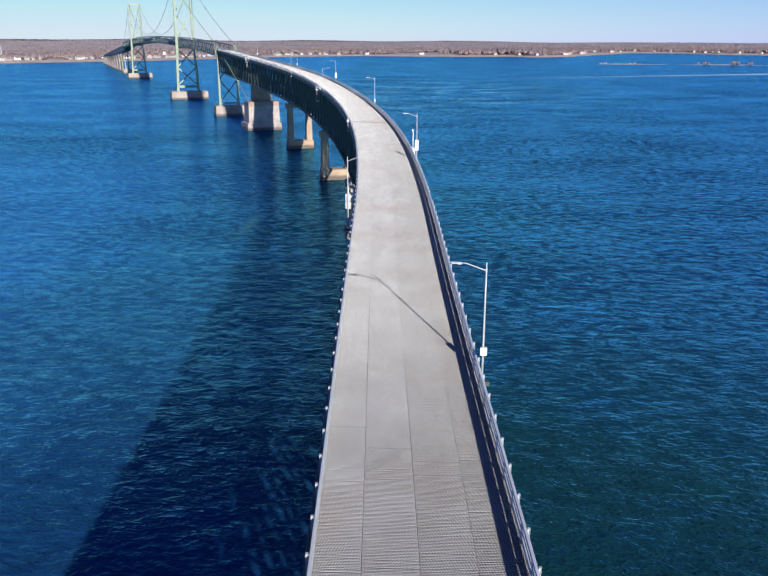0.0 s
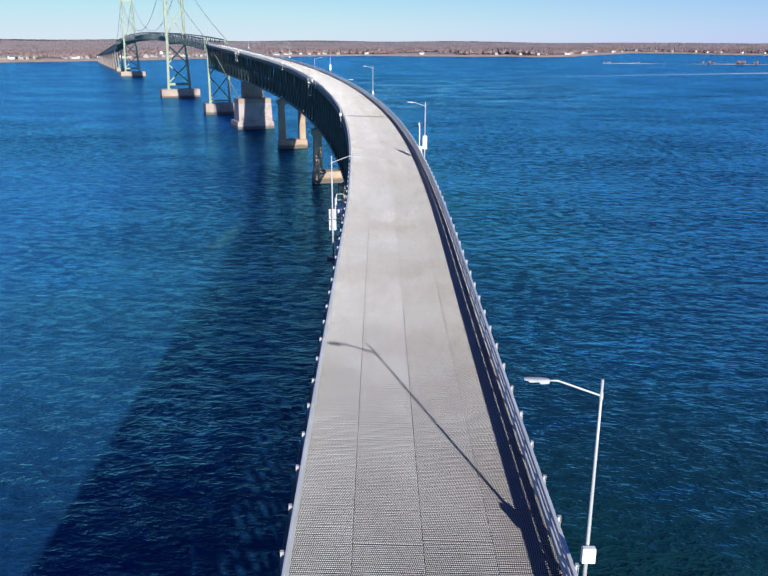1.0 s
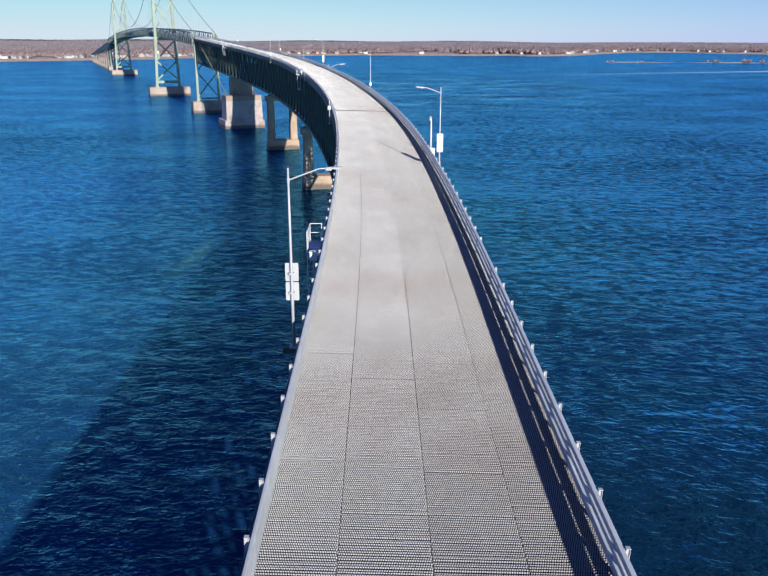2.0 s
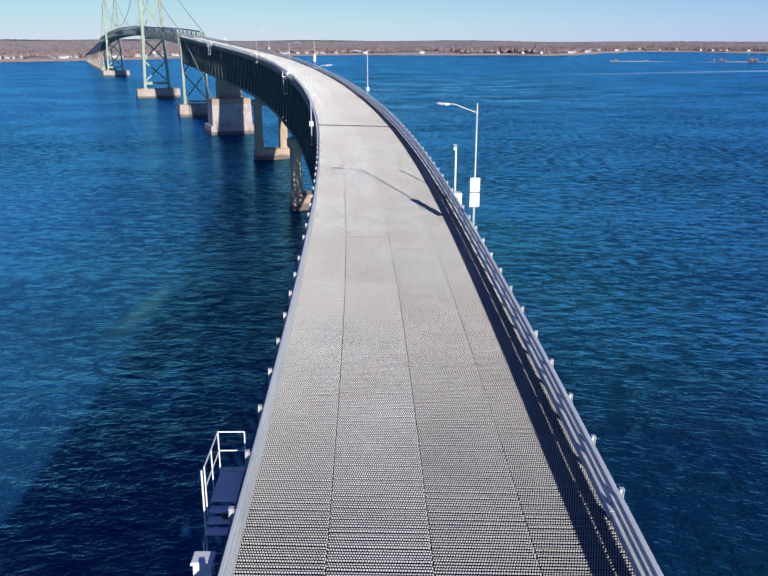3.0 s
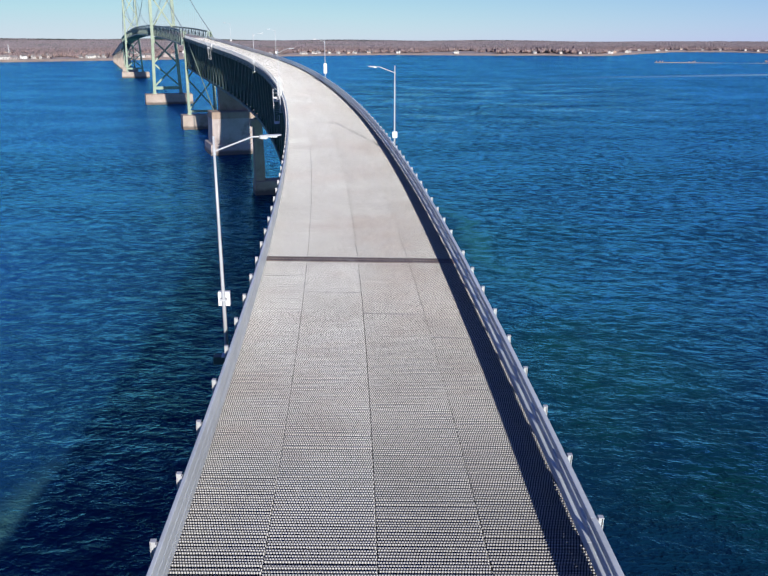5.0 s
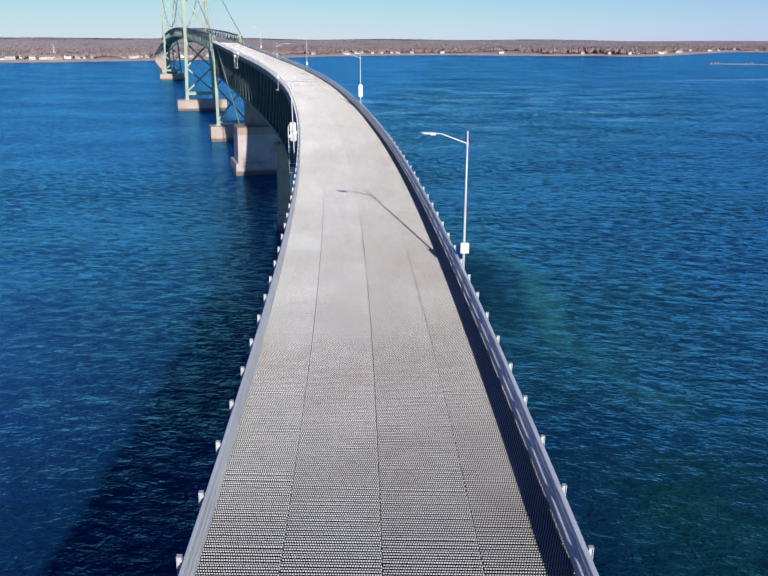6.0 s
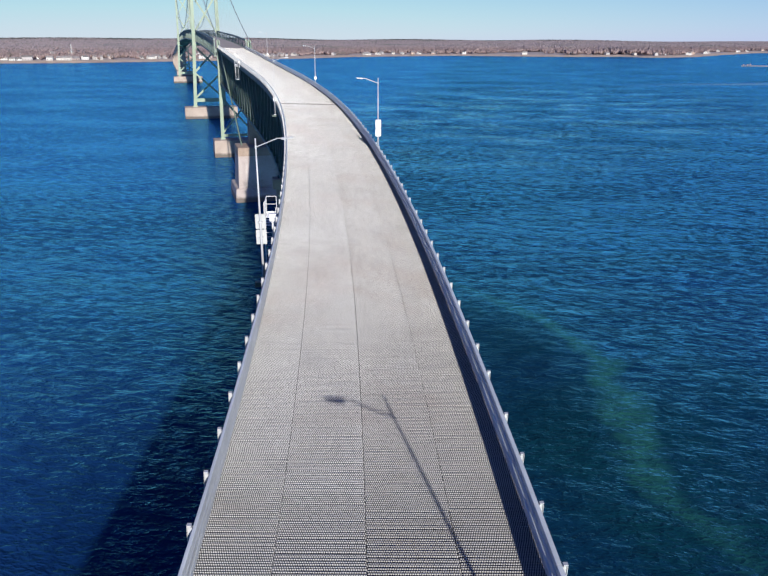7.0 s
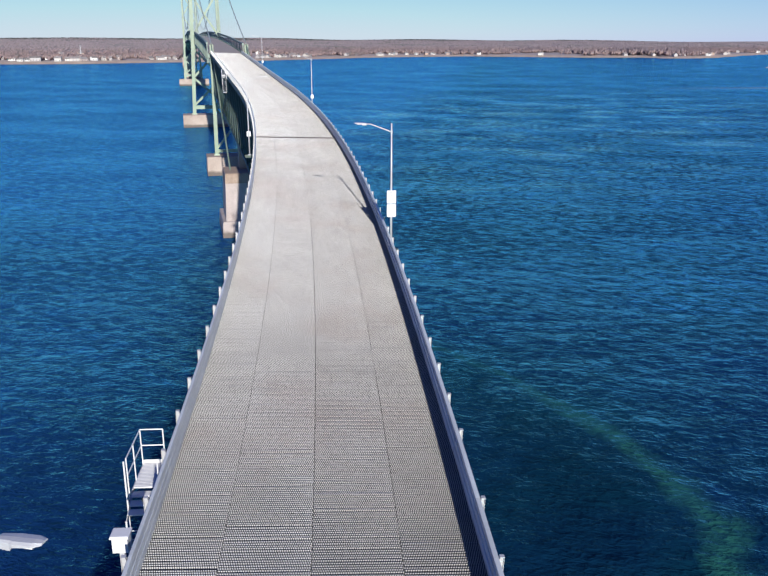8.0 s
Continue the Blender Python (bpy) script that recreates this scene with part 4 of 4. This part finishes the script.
def rail_post(x, blocks, top, lean, foot):
    """Steel post behind the beams, leaning with them, with block-outs and a base plate."""
    b = Build()
    for x0, x1, y0, y1 in ((x - 0.1, x - 0.088, -0.05, 0.05), (x - 0.012, x, -0.05, 0.05), (x - 0.088, x - 0.012, -0.007, 0.007)):
        b.quad_loop([[(q - lean * z, y, z) for q, y in ((x0, y0), (x1, y0), (x1, y1), (x0, y1))] for z in (foot, top)])
    b.block(x - 0.104 - lean * top, x + 0.004 - lean * top, -0.055, 0.055, top, top + 0.012)
    if foot > -0.1:
        b.block(x - 0.13, x + 0.02, -0.09, 0.09, foot, foot + 0.015)
    for x1, z0, z1 in blocks:
        b.block(x - lean * z1, x1 - lean * z0, -0.048, 0.048, z0, z1, 0.0, 0.01)
    return b.mesh("post", M_POST)


TUBES = (("lower_tube", rail_tube(0.345, 0.215)), ("middle_tube", rail_tube(0.64, 0.145)), ("top_tube", rail_tube(0.92, 0.17)))
BOXES = (("lower_tube", rail_tube(0.325, 0.27, -0.06, 0.03)), ("middle_tube", rail_tube(0.62, 0.285, -0.06, 0.03)), ("top_tube", rail_tube(0.92, 0.29, -0.06, 0.03)))
SLEEVE = Build().block(-0.076, 0.046, -0.11, 0.11, -0.126, -0.004).mesh("sleeve", M_POST)
POST = rail_post(-0.1, ((-0.081, 0.22, 0.31), (-0.081, 0.53, 0.62), (-0.081, 0.815, 0.9)), 0.945, 0.0, -0.5)


def post_stations(side):
    out = []
    runs = ((-51, 90, 36.46, 2.3226), (90, 162, 106.95, 2.3226), (162, 210, 189.37, 2.3226), (210, 235.5, 231.87, 2.3226), (235.5, 450, 237.66, 2.3226))
    if side < 0:
        runs = ((-51, 112, 96.61, 2.3), (112, 162, 127.39, 2.26), (162, 450, 186.31, 2.285))
    for lo, hi, first, step in runs:
        k = math.ceil((lo + 0.7 - first) / step)
        while first + k * step < hi - 0.3:
            out.append(first + k * step)
            k += 1
    return out


for side in (-1, 1):
    o = frame_at(-50, side * 4.2, 0, True)
    inv = o.inverted()
    t = thing("guard_rail", o, "galvanised steel guard rail of three square tubes on posts", "guard rail", "guard rails of the bridge")
    b = sweep(((side * 4.30, -0.45), (side * 4.42, -0.45), (side * 4.42, 0.06), (side * 4.30, 0.06)), -57, 452.5, 3.0)
    b.v = [tuple(inv @ Vector(q)) for q in b.v]
    part("kerb_channel", b, M_GREEN, t)
    turn = Matrix.Identity(4) if side < 0 else Matrix.Rotation(math.pi, 4, "Z")
    stations = post_stations(side)
    for s, s2 in zip(stations[:-1], stations[1:]):
        face = float(np.interp(s, [150, 185], [-4.1, -4.13])) if side < 0 else 4.15
        fm = frame_at(s, face, 0) @ turn
        if side > 0:
            fm = fm @ Matrix.Translation((0, -(s2 - s), 0))
        fm = fm @ Matrix.Diagonal((1, (s2 - s) / BAY, 1, 1))
        for (nm, me), top in zip(TUBES if side > 0 else BOXES, (0.335, 0.64, 0.92)):
            part(nm, me, M_RAIL, t, m=inv @ fm)
            if side > 0:
                part("sleeve", SLEEVE, M_POST, t, m=inv @ frame_at(s, face, 0) @ turn @ Matrix.Translation((0, 0, top)))
        part("post", POST, M_POST, t, m=inv @ frame_at(s, face, 0) @ turn)

# ---- lamps and signs ----


def text_part(body, size, x, z, y, parent, name="lettering"):
    c = bpy.data.curves.new(name, "FONT")
    c.body, c.size, c.align_x, c.align_y, c.extrude = body, size, "CENTER", "CENTER", 0.002
    tmp = bpy.data.objects.new(name, c)
    scene.collection.objects.link(tmp)
    bpy.context.view_layer.update()
    me = bpy.data.meshes.new_from_object(tmp.evaluated_get(bpy.context.evaluated_depsgraph_get()))
    bpy.data.objects.remove(tmp)
    me.materials.clear()
    me.materials.append(M_BLACK)
    return part(name, me, M_BLACK, parent, m=pose(x, y, z, 90, 0, 0))


def lamp_foot(s, side):
    if side < 0:
        return frame_at(s, -4.62, -0.15, True) @ Matrix.Rotation(radians(-0.9), 4, "Y") if s == 225.3 else frame_at(s, -4.75, -0.15, True)
    return frame_at(s, 4.46 if s == 191.9 else 4.55, 0.15, True)


def lamp(s, side):
    """A tapered pole with a knee-bent arm reaching over the road."""
    t = thing("street_lamp", lamp_foot(s, side), "tall grey aluminium street lamp bolted outside the guard rail", "street lamp", "lamps along the bridge")
    part("pole", Build().tube([(0, 0, -0.7), (0, 0, 1.5), (0, 0, 4.0), (0, 0, 6.62)], [0.066, 0.058, 0.046, 0.036], 14), M_POLE, t, smooth=True)
    part("pole_cap", Build().tube([(0, 0, 6.615), (0, 0, 6.65)], 0.041, 12), M_POLE, t)
    part("bracket", Build().block(-0.45, 0.45, -0.16, 0.16, -0.92, -0.66), M_GREEN, t)
    part("base_flange", Build().block(-0.17, 0.17, -0.17, 0.17, -0.68, -0.62), M_POLE, t)
    d = -side
    up = Matrix.Translation((0, 0, 0.0 if s == 191.9 else 0.08))
    if s == 225.3:
        up = pose(0, 0, 0.12, 0, 0, -16) @ Matrix.Diagonal((0.95, 1, 1, 1))
    arm = Build().tube([(0, 0, 6.1), (d * 0.06, 0, 6.125), (d * 1.12, 0, 6.52), (d * 1.2, 0, 6.545), (d * 1.29, 0, 6.55), (d * 1.52, 0, 6.555)], [0.031, 0.029, 0.026, 0.025, 0.024, 0.024], 10)
    part("arm", arm, M_POLE, t, m=up, smooth=True)
    part("clamp", Build().tube([(0, 0, 6.0), (0, 0, 6.2)], 0.053, 14), M_POLE, t, m=up)
    rings = []
    for u, wd, zt, zb in ((1.42, 0.05, 6.59, 6.50), (1.46, 0.085, 6.605, 6.49), (1.66, 0.10, 6.62, 6.485), (1.71, 0.115, 6.62, 6.545), (1.98, 0.11, 6.63, 6.575), (2.1, 0.07, 6.625, 6.595)):
        rings.append([(d * u, -wd, zb), (d * u, wd, zb), (d * u, wd, zt - 0.03), (d * u, wd * 0.7, zt - 0.006), (d * u, 0, zt), (d * u, -wd * 0.7, zt - 0.006), (d * u, -wd, zt - 0.03)])
    lh = part("lamp_head", Build().quad_loop(rings), M_POLE, t, m=up)
    part("lens", Build().block(min(d * 1.74, d * 1.97), max(d * 1.74, d * 1.97), -0.08, 0.08, 6.535, 6.572), M_WHITE, lh)
    return t


def control_box(s, side):
    m = lamp_foot(s, side) @ Matrix.Rotation(0 if side > 0 else math.pi, 4, "Z")
    t = thing("control_box", m, "small white control box strapped to a lamp pole", "control box", "boxes on the lamp poles")
    part("case", Build().block(-0.19, 0.19, -0.26, -0.08, 1.08, 1.56, 0.0, 0.02), M_WHITE, t)
    part("door", Build().block(-0.16, 0.16, -0.275, -0.262, 1.12, 1.52, 0.0, 0.008), M_WHITE, t)
    part("strap", Build().block(-0.1, 0.1, -0.085, 0.1, 1.3, 1.37), M_POST, t)


def rounded_plate(x0, x1, z0, z1, y0, y1, r=0.04):
    pts = []
    for cx, cz, a0 in ((x1 - r, z0 + r, -90), (x1 - r, z1 - r, 0), (x0 + r, z1 - r, 90), (x0 + r, z0 + r, 180)):
        for k in range(4):
            a = radians(a0 + k * 30)
            pts.append((cx + r * math.cos(a), cz + r * math.sin(a)))
    return Build().quad_loop([[(x, y, z) for x, z in pts] for y in (y0, y1)])


def rim(x0, x1, z0, z1, y, wd=0.012):
    b = Build()
    for a, c, e, g in ((x0, x1, z0, z0 + wd), (x0, x1, z1 - wd, z1), (x0, x0 + wd, z0 + wd, z1 - wd), (x1 - wd, x1, z0 + wd, z1 - wd)):
        b.block(a, c, y - 0.004, y, e, g)
    return b


def speed_signs(s, side):
    """Two plates, one over the other, facing the traffic of that side."""
    turn = 0 if side > 0 else math.pi
    m = lamp_foot(s, side) @ Matrix.Rotation(turn, 4, "Z")
    for z0, lines in ((2.1, (("SPEED", 0.13, 0.62), ("LIMIT", 0.13, 0.46), ("25", 0.3, 0.2))), (1.3, (("SPEED", 0.11, 0.66), ("LIMIT", 0.11, 0.54), ("40", 0.19, 0.28), ("km/h", 0.09, 0.08)))):
        t = thing("speed_sign", m, "white speed limit sign reading " + lines[2][0] + " on a lamp pole", "road sign", "speed limit signs")
        part("plate", rounded_plate(-0.265, 0.265, z0, z0 + 0.76, -0.1315, -0.125), M_BACK, t)
        part("face", rounded_plate(-0.265, 0.265, z0, z0 + 0.76, -0.135, -0.1316), M_WHITE, t)
        part("border", rim(-0.247, 0.247, z0 + 0.02, z0 + 0.74, -0.1355), M_BLACK, t)
        for body, size, zz in lines:
            text_part(body, size, 0, z0 + zz, -0.138, t)
        if lines[2][0] == "40":
            b = Build()
            for k in range(28):
                a0, a1 = 2 * math.pi * k / 28, 2 * math.pi * (k + 1) / 28
                b.quad_loop([[(r * math.cos(a), y, z0 + 0.28 + r * math.sin(a)) for r, y in ((0.155, -0.136), (0.17, -0.136), (0.17, -0.14), (0.155, -0.14))] for a in (a0, a1)], caps=False)
            part("ring", b, M_BLACK, t)
        part("clamp", Build().block(-0.1, 0.1, -0.126, 0.1, z0 + 0.34, z0 + 0.4), M_POST, t)


for s in (45.65, 118.5, 191.9, 261.3, 327.0, 396.0):
    lamp(s, 1)
for s in (10, 81.5, 153.3, 225.3, 294):
    lamp(s, -1)
for s in (118.5, 261.3):
    speed_signs(s, 1)
for s in (81.5, 225.3):
    speed_signs(s, -1)
for s in (45.65, 191.9, 327.0, 396.0):
    control_box(s, 1)
for s in (153.3, 294):
    control_box(s, -1)

# ---- camera mast with its cabinet ----
m = frame_at(127.32, 4.76, 0.1, True)
t = thing("camera_mast", m, "white traffic camera on a slim pole beside the guard rail", "traffic camera")
part("pole", Build().tube([(0, 0, -0.5), (0, 0, 1.5), (0, 0, 3.0)], [0.075, 0.065, 0.055], 12), M_WHITE, t, smooth=True)
part("bracket", Build().block(-0.3, 0.14, -0.14, 0.14, -0.6, -0.44), M_GREEN, t)
part("neck", Build().tube([(0, 0, 2.98), (-0.02, 0, 3.1), (-0.1, -0.05, 3.14)], 0.04, 10), M_WHITE, t)
hd = part("camera_housing", Build().beam((-0.12, 0.09, 3.26), (0.03, -0.18, 3.175), 0.095, 0.095), M_WHITE, t)
part("lens", Build().beam((0.031, -0.181, 3.1745), (0.036, -0.19, 3.171), 0.07, 0.07), M_LENS, hd)
part("junction", Build().block(-0.16, -0.05, -0.08, 0.06, 2.95, 3.12, 0, 0.01), M_WHITE, t)
m = frame_at(125.9, 4.72, 0, True)
t = thing("roadside_cabinet", m, "small weathered white steel cabinet hung outside the guard rail", "cabinet")
part("body", Build().block(-0.22, 0.22, -0.34, 0.34, -0.45, 0.56, 0.0, 0.02), M_WHITE, t)
part("lid", Build().quad_loop([[(x, y, z) for x, z in ((-0.26, 0.56), (0.26, 0.56), (0.26, 0.6), (-0.26, 0.68))] for y in (-0.38, 0.38)]), M_WHITE, t)
part("door", Build().block(-0.18, 0.18, -0.36, -0.343, -0.35, 0.48, 0, 0.008), M_WHITE, t)
part("shelf_bracket", Build().block(-0.35, 0.22, -0.3, 0.3, -0.55, -0.45), M_GREEN, t)


# ---- service platforms outside the rail ----
def platform(s):
    m = frame_at(s + (0.3 if s < 100 else -0.15), -4.38 if s < 100 else -4.46, 0, True)
    t = thing("service_platform", m, "white steel service platform with hand rails outside the guard rail", "platform", "service platforms")
    plank = Build().block(-0.72, -0.06, 0.0, 0.062, -0.24, -0.2, 0.0, 0.006).mesh("plank", M_WHITE)
    for k in range(17):
        part("plank", plank, M_WHITE, t, m=Matrix.Translation((0, 0.72 + k * 0.078, 0)))
    part("kick_plate", Build().block(-0.74, -0.06, 2.06, 2.075, -0.24, -0.1), M_WHITE, t)
    for x in (-0.76, -0.08):
        part("stringer", Build().block(x, x + 0.04, 0.68, 2.05, -0.36, -0.245), M_POST, t)
    for x, y in ((-0.74, 0.34), (-0.74, 2.03), (-0.08, 2.03), (-0.74, 1.15), (-0.1, 1.1)):
        part("stanchion", Build().tube([(x, y, -0.35), (x, y, 0.92 if x < -0.5 or y > 2 else 0.35)], 0.019, 8), M_WHITE, t)
    for z in (0.4, 0.92):
        part("hand_rail", Build().tube([(-0.74, 0.34, z), (-0.74, 2.03, z), (-0.08, 2.03, z)], 0.018, 8), M_WHITE, t)
    part("corner_post", Build().tube([(-0.79, 0.26, 0.88), (-0.79, 0.24, -1.9)], 0.024, 8), M_WHITE, t)
    for k in range(3):
        y0, z0 = 0.43 - k * 0.28, -0.31 - k * 0.11
        part("step", Build().block(-0.72, -0.08, y0, y0 + 0.25, z0 - 0.05, z0, 0.0, 0.006), M_WHITE, t)
    for x in (-0.75, -0.07):
        part("step_side", Build().beam((x, 0.7, -0.34), (x, -0.15, -0.76), 0.025, 0.12), M_POST, t)
        part("ladder_rail", Build().tube([(x, -0.2, -0.7), (x, -0.22, -3.3)], 0.026, 8), M_WHITE, t)
    for k in range(8):
        part("rung", Build().tube([(-0.74, -0.21, -1.0 - k * 0.28), (-0.07, -0.21, -1.0 - k * 0.28)], 0.016, 6), M_POST, t)
    part("lower_landing", Build().block(-0.74, -0.08, -1.15, 1.8, -3.36, -3.3, 0.0, 0.01), M_WHITE, t)
    part("hanger", Build().beam((-0.1, 1.0, -3.33), (0.6, 1.0, -3.1), 0.08, 0.08), M_GREEN, t)
    part("hanger", Build().beam((-0.4, 1.6, -0.3), (0.2, 1.6, -1.0), 0.08, 0.08), M_GREEN, t)
    part("hanger", Build().beam((-0.4, 0.3, -0.3), (0.2, 0.3, -1.0), 0.08, 0.08), M_GREEN, t)
    m2 = frame_at(s - 2.0, -4.62, -0.43, True) if s < 100 else frame_at(s - 3.1, -4.52, 0, True)
    b = thing("utility_box", m2, "white utility box on a short steel post outside the rail", "utility box", "utility boxes")
    part("case", Build().block(-0.2, 0.16, -0.16, 0.16, 0.46, 0.86, 0.0, 0.02), M_WHITE, b)
    part("lid", Build().block(-0.24, 0.2, -0.2, 0.2, 0.86, 0.92, 0.0, 0.02), M_WHITE, b)
    part("post", Build().block(-0.08, 0.03, -0.05, 0.05, -0.55, 0.46), M_POST, b)
    part("brace", Build().beam((-0.02, 0, -0.5), (0.2, 0, -0.6), 0.12, 0.1), M_GREEN, b)


for s in (93, 236, 378):
    platform(s)

# ---- mast on the far shore ----
x, y = -1139.0, 1398.0
z = float(land_height(np.array([x]), np.array([y]))[0])
t = thing("radio_mast", Matrix.Translation((x, y, z - 0.2)), "slender grey lattice mast among the shore trees", "mast")
for k in range(3):
    a = 2 * math.pi * k / 3
    part("leg", Build().beam((1.3 * math.cos(a), 1.3 * math.sin(a), 0), (0.4 * math.cos(a), 0.4 * math.sin(a), 22), 0.45, 0.45), M_POLE, t)
lat_b = Build()
for i in range(11):
    for k in range(3):
        a, c = 2 * math.pi * k / 3, 2 * math.pi * (k + 1) / 3
        r0, r1 = 1.3 - 0.9 * i / 11, 1.3 - 0.9 * (i + 1) / 11
        lat_b.beam((r0 * math.cos(a), r0 * math.sin(a), 22 * i / 11), (r1 * math.cos(c), r1 * math.sin(c), 22 * (i + 1) / 11), 0.25, 0.25)
part("lattice", lat_b, M_POLE, t)
